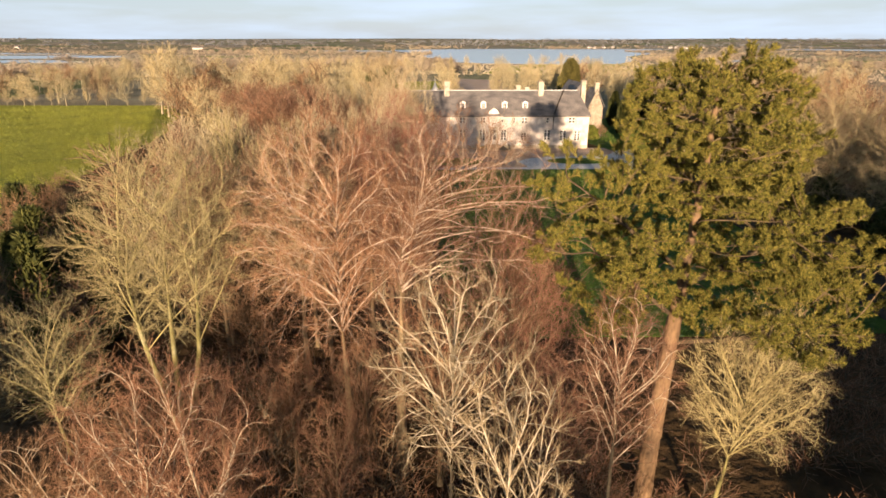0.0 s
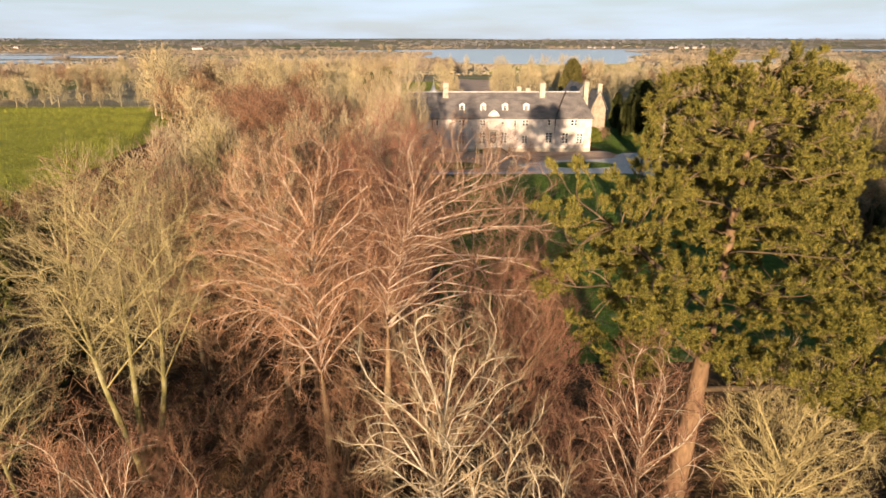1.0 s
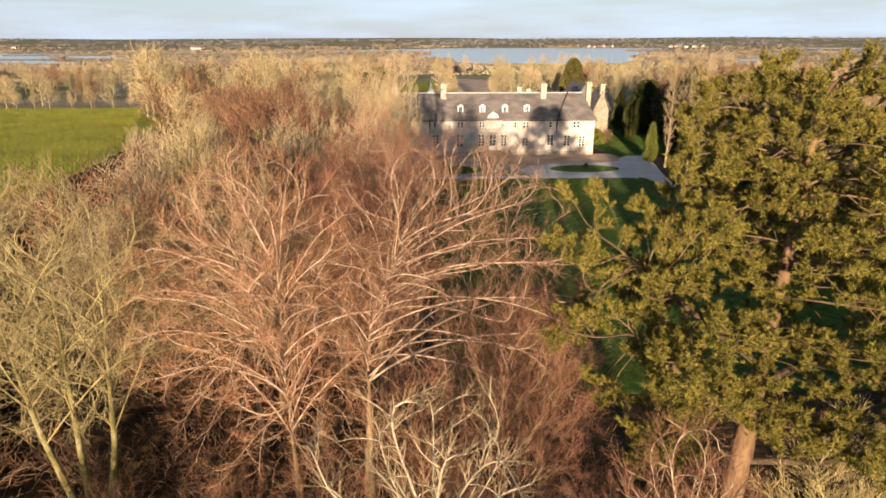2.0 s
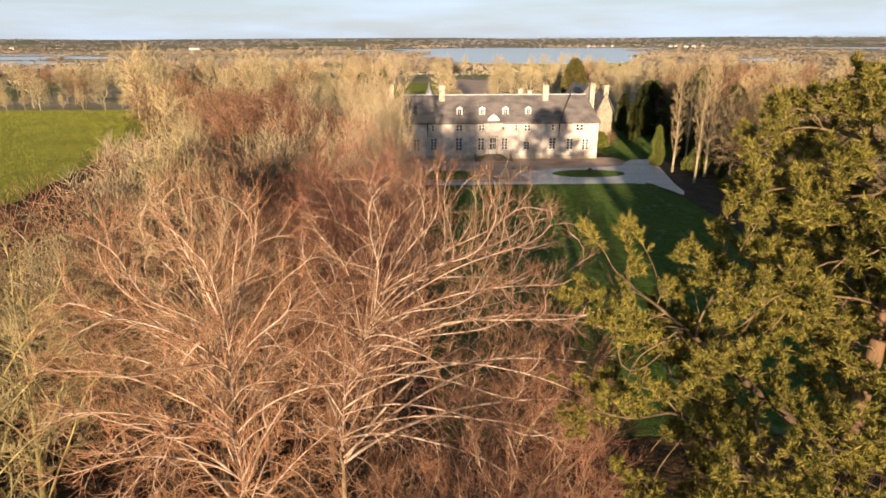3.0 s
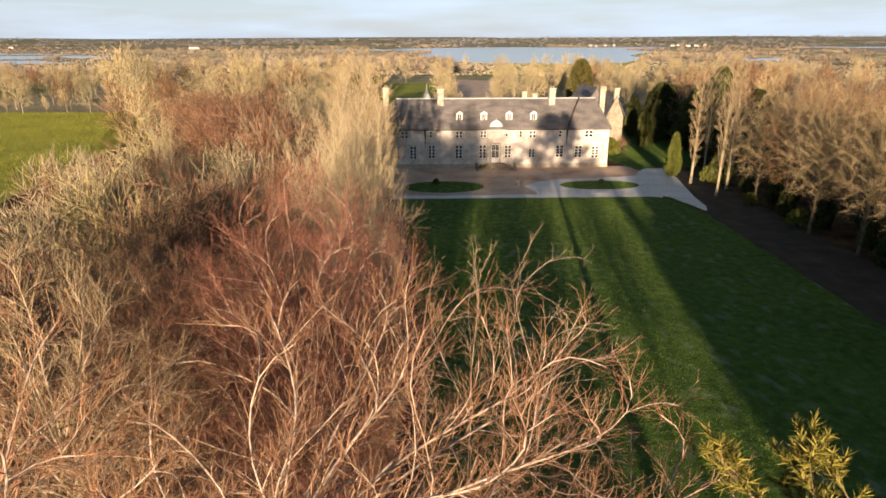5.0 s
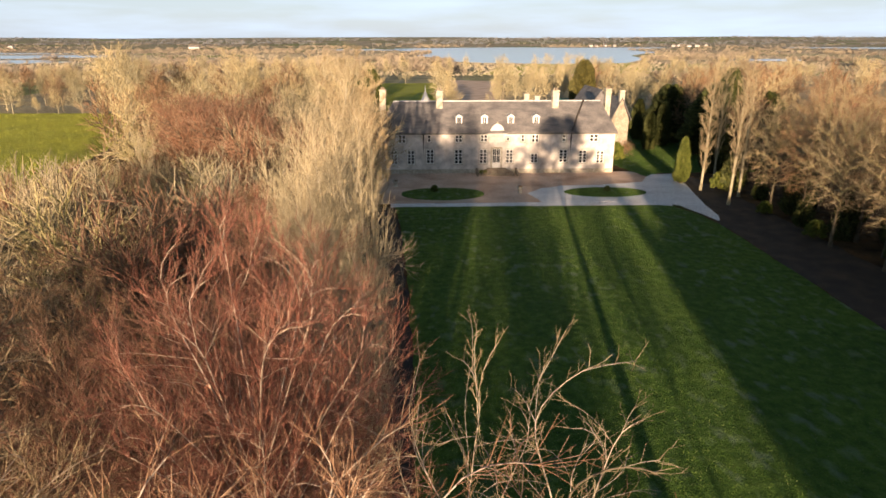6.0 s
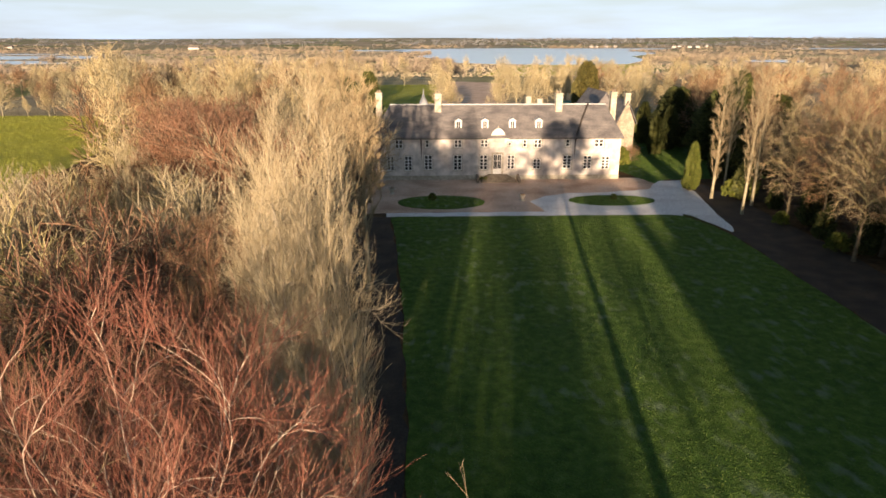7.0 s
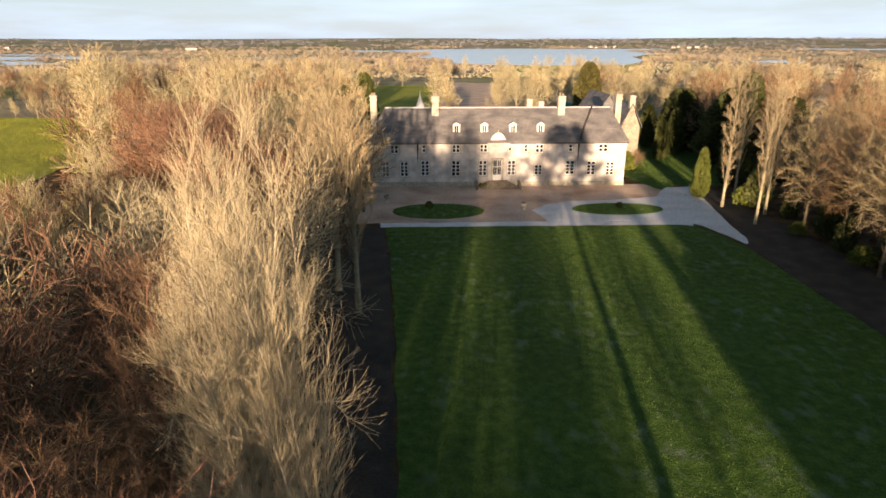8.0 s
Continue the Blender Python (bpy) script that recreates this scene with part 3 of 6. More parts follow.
def oval(cx, cy, rx, ry, n=48, wob=0.0, seed=0):
    rng = random.Random(seed)
    ph = [rng.uniform(0, 6.28) for _ in range(4)]
    out = []
    for i in range(n):
        a = i * 2 * math.pi / n
        k = 1 + wob * sum(math.sin((j + 2) * a + ph[j]) / (j + 1) for j in range(4))
        out.append((cx + rx * k * math.cos(a), cy + ry * k * math.sin(a)))
    return out


BIG_LAKE = [(40, 760), (14, 706), (63, 640), (132, 612), (198, 632), (262, 760), (300, 930), (430, 1180), (470, 1480), (610, 1700), (760, 1905), (560, 1940), (420, 1890), (300, 1990), (90, 1880), (-70, 1670), (-60, 1400), (20, 1180), (-6, 930)]
LAKES = [(385, 720, 34, 48, 0.25, 8), (1010, 1060, 120, 90, 0.25, 14), (-545, 880, 105, 125, 0.18, 4), (-430, 690, 58, 62, 0.22, 16), (-330, 470, 55, 42, 0.25, 6), (-760, 1120, 160, 60, 0.2, 9), (-150, 1500, 110, 90, 0.2, 10), (1500, 1700, 420, 330, 0.15, 12)]


def in_lake(x, y, grow=1.12):
    inside = False
    for (ax, ay), (bx, by) in zip(BIG_LAKE, BIG_LAKE[1:] + BIG_LAKE[:1]):
        if (ay > y) != (by > y) and x < ax + (bx - ax) * (y - ay) / (by - ay):
            inside = not inside
    return inside or any(((x - cx) / (rx * grow)) ** 2 + ((y - cy) / (ry * grow)) ** 2 < 1 for cx, cy, rx, ry, _, _ in LAKES)


def ground_height(x, y):
    d = math.hypot(x, y)
    if d < 2300:
        return 0.0
    k = min(1.0, (d - 2300) / 2000)
    k = k * k * (3 - 2 * k)
    n = noise.noise((x / 1500, y / 1500, 2.2)) + 0.4 * noise.noise((x / 500, y / 500, 7.1))
    return k * (34 + 15 * n)


def build_ground():
    rings = [0, 20, 45, 80, 130, 200, 300, 430, 600, 800, 1050, 1300, 1600, 1900, 2200] + list(range(2400, 4801, 150))
    n = 180
    v, q, tri = [(0, 0, 0)], [], []
    for r in rings[1:]:
        for i in range(n):
            a = i * 2 * math.pi / n
            x, y = r * math.cos(a), r * math.sin(a)
            v.append((x, y, ground_height(x, y)))
    for i in range(n):
        tri.append((0, 1 + i, 1 + (i + 1) % n))
    for k in range(len(rings) - 2):
        b = 1 + k * n
        for i in range(n):
            j = (i + 1) % n
            q.append((b + i, b + n + i, b + n + j, b + j))
    me = mesh_of("ground", v, q, tri, LAND)
    tagged(new("ground", me), "brown leaf-strewn land with fields and marsh to the horizon", "ground", kind="structure")


build_ground()
sheet("lawn", [(1.3, 40), (36.0, 40), (37.0, 66), (37.6, 92), (37.0, 98), (35.2, 102.4), (33.6, 103.2), (-2, 103.2), (-0.6, 90), (0.4, 74), (1.2, 57)], 0.05, LAWN, "mown green lawn in front of the house, partly in shade", rough=0.12)
sheet("path", [(-2.6, 103.25), (33.7, 103.25), (35.2, 102.6), (36.0, 105.0), (19, 105.2), (-2.6, 105.0)], 0.045, GRAVEL, "pale gravel path along the edge of the lawn", rough=0.08, seed=2)
sheet("drive", [(17, 110.5), (18.2, 105.25), (34, 105.1), (36.2, 102.5), (37.5, 98.4), (37.9, 95.8), (38.6, 96.0), (39.6, 101.5), (40.8, 109), (42.4, 117), (44, 123.5), (39.5, 123), (36, 117.5), (30, 115.6), (23, 115.2), (19.5, 113.4)], 0.04, GRAVEL, "pale grey gravel drive curving past the lawn", rough=0.25, seed=3)
sheet("forecourt", [(-7, 105.05), (19, 105.25), (33, 112), (38.5, 119), (38.5, 125.2), (-7, 125.2)], 0.02, SAND, "brown sandy forecourt before the house", rough=0.2, seed=4)
sheet("lawn_oval", oval(28.4, 110.7, 6.0, 2.9), 0.10, LAWN, "small oval grass island in the gravel drive", rough=0.05, seed=5)
sheet("lawn_oval", oval(4.6, 110.4, 6.0, 3.7), 0.10, LAWN, "dark green oval grass bed in the forecourt", rough=0.05, seed=6)
sheet("lawn_side", [(38.6, 119.6), (41, 124), (58, 124.5), (66, 175), (-18, 178), (-14, 134), (34.5, 136)], 0.03, LAWN, "strip of lawn beside and behind the house", rough=0.2, seed=7)
sheet("soil_verge", [(-4.5, 36), (1.25, 39.9), (1.1, 57), (0.3, 74), (-0.7, 90), (-2.1, 103.2), (-6, 104)], 0.03, SHADED_SOIL, "bare earth under the trees beside the lawn, colour darkened as shade", rough=0.25, seed=8)
sheet("soil_verge", [(36.1, 40), (44, 34), (46, 60), (46.5, 100), (45.5, 122), (44, 122.6), (42.5, 116.8), (40.9, 109), (39.7, 101.4), (38.7, 95.9), (38.0, 95.6), (37.75, 94.5), (37.1, 66)], 0.02, SHADED_SOIL, "bare earth bank along the wood, colour darkened as shade", rough=0.25, seed=9)
sheet("meadow", [(-53, 72), (-300, 40), (-320, 220), (-87, 217), (-74, 190), (-62, 150)], 0.04, MEADOW, "sunlit yellow-green meadow behind a hedge", rough=0.6, seed=10)
sheet("meadow_far", [(40, 430), (150, 420), (210, 640), (130, 670), (70, 560)], 0.05, MEADOW, "green water meadow beside the lake", rough=1.0, seed=11)
sheet("stubble_field", [(7, 200), (24, 196), (46, 360), (12, 380)], 0.05, SAND, "pale bare field behind the house", rough=0.8, seed=12)
sheet("meadow_back", [(-20, 200), (5.5, 198), (9, 350), (-26, 350)], 0.05, MEADOW, "bright green paddock behind the house", rough=0.8, seed=13)
sheet("water", BIG_LAKE, 0.12, WATER, "wide pale lake reflecting the sky", rough=0.5, seed=19)
for i, (cx, cy, rx, ry, wob, sd) in enumerate(LAKES):
    sheet("water", oval(cx, cy, rx, ry, 72, wob, sd), 0.12, WATER, "pale still lake reflecting the sky", seed=20 + i)


# ---- the house ----
HX0, HX1, HY0, HY1, EAVE, RIDGE_Y, RIDGE_Z = -5.65, 33.6, 124.96, 134.0, 6.6, 129.5, 11.2
house = tagged(new("manor_house"), "long cream-rendered manor house with a steep grey slate roof", "house")
ground_windows = [(-3.58, -2.42, 1.5, 3.85), (-0.83, 0.43, 1.5, 3.85), (2.32, 3.63, 1.6, 4.0), (6.97, 8.33, 1.5, 4.0), (11.12, 12.43, 1.55, 4.0), (15.52, 16.78, 1.6, 3.95), (19.67, 20.93, 1.6, 3.3), (24.42, 25.88, 1.65, 3.9), (27.72, 29.13, 1.55, 3.8), (30.67, 32.03, 1.5, 3.65)]
upper_windows = [(-2.26, -0.99, 5.0, 6.4), (2.49, 3.16, 5.15, 6.4), (7.04, 8.31, 5.1, 6.4), (11.24, 12.46, 5.15, 6.4), (15.54, 16.16, 5.3, 6.0), (17.94, 18.61, 5.15, 6.4), (19.69, 20.96, 5.05, 6.4), (24.74, 25.46, 5.15, 6.4), (29.34, 30.86, 5.1, 6.4)]
DOOR = (13.3, 14.65, 0.9, 4.05)


def pierced_wall(x0, x1, y0, y1, z0, z1, holes):
    """A thick wall with openings right through it."""
    xs = sorted({x0, x1, *(h[0] for h in holes), *(h[1] for h in holes)})
    zs = sorted({z0, z1, *(h[2] for h in holes), *(h[3] for h in holes)})
    bm = bmesh.new()
    solid = lambda i, j: 0 <= i < len(xs) - 1 and 0 <= j < len(zs) - 1 and not any(h[0] < (xs[i] + xs[i + 1]) / 2 < h[1] and h[2] < (zs[j] + zs[j + 1]) / 2 < h[3] for h in holes)
    cache = {}

    def vert(x, y, z):
        key = (round(x, 4), round(y, 4), round(z, 4))
        if key not in cache:
            cache[key] = bm.verts.new((x, y, z))
        return cache[key]

    def quad(*c):
        bm.faces.new([vert(*p) for p in c])
    for i in range(len(xs) - 1):
        for j in range(len(zs) - 1):
            if not solid(i, j):
                continue
            a, b, c, d = xs[i], xs[i + 1], zs[j], zs[j + 1]
            quad((a, y0, c), (b, y0, c), (b, y0, d), (a, y0, d))
            quad((b, y1, c), (a, y1, c), (a, y1, d), (b, y1, d))
            if not solid(i - 1, j):
                quad((a, y1, c), (a, y0, c), (a, y0, d), (a, y1, d))
            if not solid(i + 1, j):
                quad((b, y0, c), (b, y1, c), (b, y1, d), (b, y0, d))
            if not solid(i, j - 1):
                quad((a, y1, c), (b, y1, c), (b, y0, c), (a, y0, c))
            if not solid(i, j + 1):
                quad((a, y0, d), (b, y0, d), (b, y1, d), (a, y1, d))
    bmesh.ops.recalc_face_normals(bm, faces=bm.faces)
    return bm


def window(x0, x1, z0, z1, y, parent, cols=2, rows=4, name="window"):
    """A white casement: stone surround, frame with bars, and each pane."""
    w = 0.10
    s = part(name, boxes((x0 - w, x0 + 0.003, y - 0.02, y + 0.12, z0 - w, z1 + w), (x1 - 0.003, x1 + w, y - 0.02, y + 0.12, z0 - w, z1 + w), (x0, x1, y - 0.018, y + 0.12, z1 - 0.003, z1 + w), (x0 - w - 0.05, x1 + w + 0.05, y - 0.07, y + 0.12, z0 - w, z0 + 0.003)), STONE, parent)
    yb = y + 0.10
    t, m = 0.14, 0.055
    bars = [(x0, x0 + t, yb, yb + 0.08, z0, z1), (x1 - t, x1, yb, yb + 0.08, z0, z1), (x0 + t, x1 - t, yb, yb + 0.08, z0, z0 + t), (x0 + t, x1 - t, yb, yb + 0.08, z1 - t, z1)]
    iw, ih = (x1 - x0 - 2 * t) / cols, (z1 - z0 - 2 * t) / rows
    for c in range(1, cols):
        xm = x0 + t + c * iw
        bars.append((xm - 0.10, xm + 0.10, yb - 0.01, yb + 0.07, z0 + t, z1 - t))
    for r in range(1, rows):
        zm = z0 + t + r * ih
        k = 0.07 if (r == rows - 1 and rows >= 4) or rows == 2 else m
        bars.append((x0 + t, x1 - t, yb + 0.005, yb + 0.065, zm - k, zm + k))
    part("frame", boxes(*bars), WHITE, s, "white-painted casement frame")
    for c in range(cols):
        for r in range(rows):
            xa, za = x0 + t + c * iw, z0 + t + r * ih
            part("pane", boxes((xa, xa + iw, yb + 0.03, yb + 0.042, za, za + ih)), GLASS, s)
    return s


def build_house():
    holes = ground_windows + upper_windows + [DOOR]
    part("wall", pierced_wall(HX0, HX1, HY0, HY0 + 0.6, 0, EAVE, holes), RENDER, house, "cream lime-rendered front wall")
    part("wall", boxes((HX0, HX0 + 0.6, HY0 + 0.6, HY1 - 0.6, 0, EAVE)), RENDER, house)
    part("wall", boxes((HX1 - 0.6, HX1, HY0 + 0.6, HY1 - 0.6, 0, EAVE)), RENDER, house)
    part("wall", boxes((HX0, HX1, HY1 - 0.6, HY1, 0, EAVE)), RENDER, house)
    part("plinth", boxes((HX0 - 0.05, 12.4, HY0 - 0.07, HY0 - 0.002, 0, 0.7), (15.6, HX1 + 0.05, HY0 - 0.07, HY0 - 0.002, 0, 0.7)), STONE, house, "low stone plinth")
    part("cornice", boxes((HX0 - 0.15, 12.28, HY0 - 0.18, HY0 - 0.003, 6.38 + 0.06, 6.6), (15.76, HX1 + 0.15, HY0 - 0.18, HY0 - 0.003, 6.44, 6.6)), STONE, house, "pale stone eaves cornice")
    # the roof: two hipped slopes
    o = 0.3
    e0, e1, f0, f1 = HX0 - o, HX1 + o, HY0 - o, HY1 + o
    r0, r1 = -3.1, 31.9
    bm = bmesh.new()
    lift = 0.18
    for dz in (0, lift):
        vs = [bm.verts.new((x, y, z + dz)) for x, y, z in ((e0, f0, EAVE), (e1, f0, EAVE), (e1, f1, EAVE), (e0, f1, EAVE), (r0, RIDGE_Y, RIDGE_Z), (r1, RIDGE_Y, RIDGE_Z))]
        for f in ((0, 1, 5, 4), (2, 3, 4, 5), (1, 2, 5), (3, 0, 4)):
            bm.faces.new([vs[i] for i in f])
    bm.verts.ensure_lookup_table()
    for a, b in ((0, 1), (1, 2), (2, 3), (3, 0)):
        bm.faces.new((bm.verts[a], bm.verts[b], bm.verts[b + 6], bm.verts[a + 6]))
    bmesh.ops.recalc_face_normals(bm, faces=bm.faces)
    roof = part("roof", bm, SLATE, house, "steep grey slate roof")
    # slate courses across the front slope
    slope = (RIDGE_Z - EAVE) / (RIDGE_Y - f0)
    courses = bmesh.new()
    n = 22
    for i in range(n):
        s0, s1 = i / n, (i + 1) / n + 0.012
        x0, x1 = e0 + (r0 - e0) * s0, e1 + (r1 - e1) * s0
        x2, x3 = e0 + (r0 - e0) * s1, e1 + (r1 - e1) * s1
        ya, yb = f0 + (RIDGE_Y - f0) * s0, f0 + (RIDGE_Y - f0) * s1
        za, zb = EAVE + lift + (ya - f0) * slope, EAVE + lift + (yb - f0) * slope
        cells = 60
        for c in range(cells):
            if random.random() < 0.04:
                continue
            fa, fb = (c + (0.5 if i % 2 else 0)) / cells, (c + 0.96 + (0.5 if i % 2 else 0)) / cells
            fa, fb = min(fa, 1), min(fb, 1)
            if fb - fa < 1e-3:
                continue
            d = random.uniform(0.02, 0.045)
            q = [courses.verts.new(p) for p in ((x0 + (x1 - x0) * fa, ya, za + d + 0.01), (x0 + (x1 - x0) * fb, ya, za + d + 0.01), (x2 + (x3 - x2) * fb, yb, zb + 0.012), (x2 + (x3 - x2) * fa, yb, zb + 0.012))]
            courses.faces.new(q)
            b = [courses.verts.new((v.co.x, v.co.y, v.co.z - d)) for v in q[:2]]
            courses.faces.new((b[0], b[1], q[1], q[0]))
    tagged(part("slating", courses, SLATE, roof, "courses of grey slates"), kind="stuff")
    part("ridge", boxes((r0, r1, RIDGE_Y - 0.13, RIDGE_Y + 0.13, RIDGE_Z + 0.1, RIDGE_Z + 0.28)), LEAD, roof, "pale lead ridge")
    # a valley flashing where the end bay begins, and the gutter
    tube = Tubes()
    tube.add(np.array([[[26.3, f0 + 0.02, EAVE + 0.3], [27.6, 127.1, EAVE + 0.3 + (127.1 - f0) * slope], [29.0, RIDGE_Y - 0.1, RIDGE_Z + 0.25]]]), np.full((1, 3), 0.17), 6)
    part("flashing", tube.mesh("flashing", PIPE), PIPE, roof, "dark metal flashing down the slope")
    part("gutter", boxes((HX0 - 0.3, 12.28, HY0 - 0.42, HY0 - 0.30, 6.5, 6.62), (15.76, HX1 + 0.3, HY0 - 0.42, HY0 - 0.30, 6.5, 6.62)), PIPE, house, "dark metal gutter")
    for x in (1.87, 26.25):
        t2 = Tubes()
        t2.add(np.array([[[x, HY0 - 0.34, 6.5], [x, HY0 - 0.14, 6.2], [x, HY0 - 0.14, 3.0], [x, HY0 - 0.14, 0.1]]]), np.full((1, 4), 0.13), 8)
        part("downpipe", t2.mesh("downpipe", PIPE), PIPE, house, "dark metal downpipe")
    # chimneys
    for x0, x1, z0, z1, y in ((-5.3, -4.35, 6.7, 13.1, 129.5), (4.1, 5.15, 10.0, 13.0, 128.9), (23.55, 24.6, 10.0, 13.0, 128.9), (32.65, 33.55, 6.7, 13.2, 129.5)):
        bm = boxes((x0, x1, y - 0.6, y + 0.6, z0, z1), (x0 - 0.1, x1 + 0.1, y - 0.7, y + 0.7, z1 - 0.55, z1 - 0.35), (x0 - 0.12, x1 + 0.12, y - 0.72, y + 0.72, z1, z1 + 0.16))
        bmesh.ops.bevel(bm, geom=bm.edges[:], offset=0.03, segments=1, affect="EDGES")
        ch = part("chimney", bm, STONE, house, "pale stone chimney stack")
        for k in range(2):
            bm = bmesh.new()
            bmesh.ops.create_cone(bm, cap_ends=True, segments=10, radius1=0.17, radius2=0.13, depth=0.4, matrix=Matrix.Translation((x0 + 0.3 + k * (x1 - x0 - 0.6), y, z1 + 0.36)))
            part("chimney_pot", bm, RUBBLE, ch)
    # dormers
    for x0 in (7.25, 11.45, 15.8, 20.0):
        x1, y0, z0, z1, zt = x0 + 1.05, 126.0, 7.6, 9.2, 9.5
        back = f0 + (zt - EAVE) / slope + 0.3
        body = bmesh.new()
        ring = [body.verts.new((x, y, z)) for y in (y0, back) for x, z in ((x0, z0), (x1, z0), (x1, z1), ((x0 + x1) / 2, zt), (x0, z1))]
        body.faces.new(ring[:5])
        for i in range(5):
            j = (i + 1) % 5
            body.faces.new((ring[i], ring[j], ring[j + 5], ring[i + 5]))
        bmesh.ops.recalc_face_normals(body, faces=body.faces)
        d = part("dormer", body, WHITE, house, "white gabled dormer window")
        bm = bmesh.new()
        xm = (x0 + x1) / 2
        for s in (-1, 1):
            tip = [(xm, zt + 0.1), (xm + s * (x1 - x0 + 0.3) / 2, z1 - 0.02), (xm + s * (x1 - x0 + 0.3) / 2, z1 - 0.1), (xm, zt + 0.02)]
            va = [bm.verts.new((x, y, z)) for y in (y0 - 0.15, back) for x, z in tip]
            for f in ((0, 1, 2, 3), (7, 6, 5, 4), (0, 4, 5, 1), (1, 5, 6, 2), (2, 6, 7, 3), (3, 7, 4, 0)):
                bm.faces.new([va[i] for i in f])
        bmesh.ops.recalc_face_normals(bm, faces=bm.faces)
        part("dormer_roof", bm, LEAD, d)
        part("pane", boxes((x0 + 0.24, xm - 0.05, y0 - 0.02, y0 + 0.05, z0 + 0.5, z1 - 0.12)), GLASS, d)
        part("pane", boxes((xm + 0.05, x1 - 0.24, y0 - 0.02, y0 + 0.05, z0 + 0.5, z1 - 0.12)), GLASS, d)
    # pediment over the door
    out = []
    bell = [(1.72, 6.35), (1.72, 6.75), (1.38, 6.85), (1.12, 7.08), (0.98, 7.4), (0.78, 7.7), (0.5, 7.95), (0.2, 8.1)]
    for w, z in bell:
        out.append((14.02 + w, HY0 - 0.05, z))
    for w, z in bell[::-1]:
        out.append((14.02 - w, HY0 - 0.05, z))
    ped = part("pediment", prism(out, (0, 0.5, 0)), RENDER, house, "bell-shaped rendered gable over the entrance")
    bm = bmesh.new()
    bmesh.ops.create_cone(bm, cap_ends=True, segments=8, radius1=0.13, radius2=0.03, depth=0.5, matrix=Matrix.Translation((14.02, HY0 + 0.15, 8.3)))
    part("finial", bm, STONE, ped)
    for x0, x1, z0, z1 in ground_windows:
        window(x0, x1, z0, z1, HY0, house, 2, 4 if z1 - z0 > 2 else 3)
    for x0, x1, z0, z1 in upper_windows:
        window(x0, x1, z0, z1, HY0, house, 2 if x1 - x0 > 0.8 else 1, 2 if z1 - z0 > 1 else 1)
    # the entrance: glazed white double door, with the steps before it
    x0, x1, z0, z1 = DOOR
    y = HY0 + 0.1
    door = part("door", boxes((x0, x0 + 0.09, y, y + 0.09, z0, z1), (x1 - 0.09, x1, y, y + 0.09, z0, z1), (x0 + 0.09, x1 - 0.09, y, y + 0.09, z1 - 0.1, z1), (13.92, 14.03, y - 0.01, y + 0.08, z0, z1 - 0.1), (x0 + 0.09, 13.92, y + 0.01, y + 0.07, z0, z0 + 0.85), (14.03, x1 - 0.09, y + 0.01, y + 0.07, z0, z0 + 0.85), (x0 + 0.09, x1 - 0.09, y + 0.012, y + 0.072, 2.9, 3.0), (x0 + 0.32, x0 + 0.37, y + 0.015, y + 0.06, z0 + 0.85, z1 - 0.1), (x1 - 0.37, x1 - 0.32, y + 0.015, y + 0.06, z0 + 0.85, z1 - 0.1)), WHITE, house, "white glazed double door")
    part("pane", boxes((x0 + 0.09, 13.92, y + 0.03, y + 0.045, z0 + 0.85, z1 - 0.1)), GLASS, door)
    part("pane", boxes((14.03, x1 - 0.09, y + 0.03, y + 0.045, z0 + 0.85, z1 - 0.1)), GLASS, door)
    part("surround", boxes((x0 - 0.3, x0 - 0.003, HY0 - 0.06, HY0 + 0.1, z0, z1 + 0.3), (x1 + 0.003, x1 + 0.3, HY0 - 0.06, HY0 + 0.1, z0, z1 + 0.3), (x0 - 0.003, x1 + 0.003, HY0 - 0.06, HY0 + 0.1, z1 + 0.003, z1 + 0.3)), STONE, door)
    for i in range(5):
        w = 1.6 + i * 0.3
        part("step", boxes((14 - w, 14 + w, HY0 - 1.1 - i * 0.34, HY0 - 0.075, 0.005, 0.9 - i * 0.18)), RUBBLE, house)
    for s in (-1, 1):
        bm = prism([(14 + s * 3.1, HY0 - 2.8, 0), (14 + s * 3.1, HY0 - 0.08, 0), (14 + s * 3.1, HY0 - 0.08, 0.9), (14 + s * 3.1, HY0 - 1.2, 0.8), (14 + s * 3.1, HY0 - 2.8, 0.35)], (s * 0.35, 0, 0))
        part("parapet", bm, RUBBLE, house, "low stone parapet beside the steps")
    # the stair tower at the back with its pointed roof
    bm = bmesh.new()
    bmesh.ops.create_cone(bm, cap_ends=True, segments=12, radius1=1.05, radius2=1.05, depth=9.7, matrix=Matrix.Translation((2.3, 135.4, 4.85)))
    part("turret", bm, RENDER, house, "round stair turret at the back")
    bm = bmesh.new()
    bmesh.ops.create_cone(bm, cap_ends=True, segments=12, radius1=1.25, radius2=0.05, depth=3.0, matrix=Matrix.Translation((2.3, 135.4, 11.2)))
    tr = part("turret_roof", bm, LEAD, house, "pointed pale slate turret roof")
    bm = bmesh.new()
    bmesh.ops.create_cone(bm, cap_ends=True, segments=8, radius1=0.09, radius2=0.02, depth=0.9, matrix=Matrix.Translation((2.3, 135.4, 13.1)))
    part("finial", bm, LEAD, tr)
    # smaller stacks on the rear range
    for x, z in ((20.6, 11.6), (22.6, 11.2)):
        part("chimney", boxes((x, x + 0.9, 139.5, 140.4, 0, z), (x - 0.08, x + 0.98, 139.42, 140.48, z, z + 0.15)), STONE, house, "short pale chimney of the rear range")


build_house()


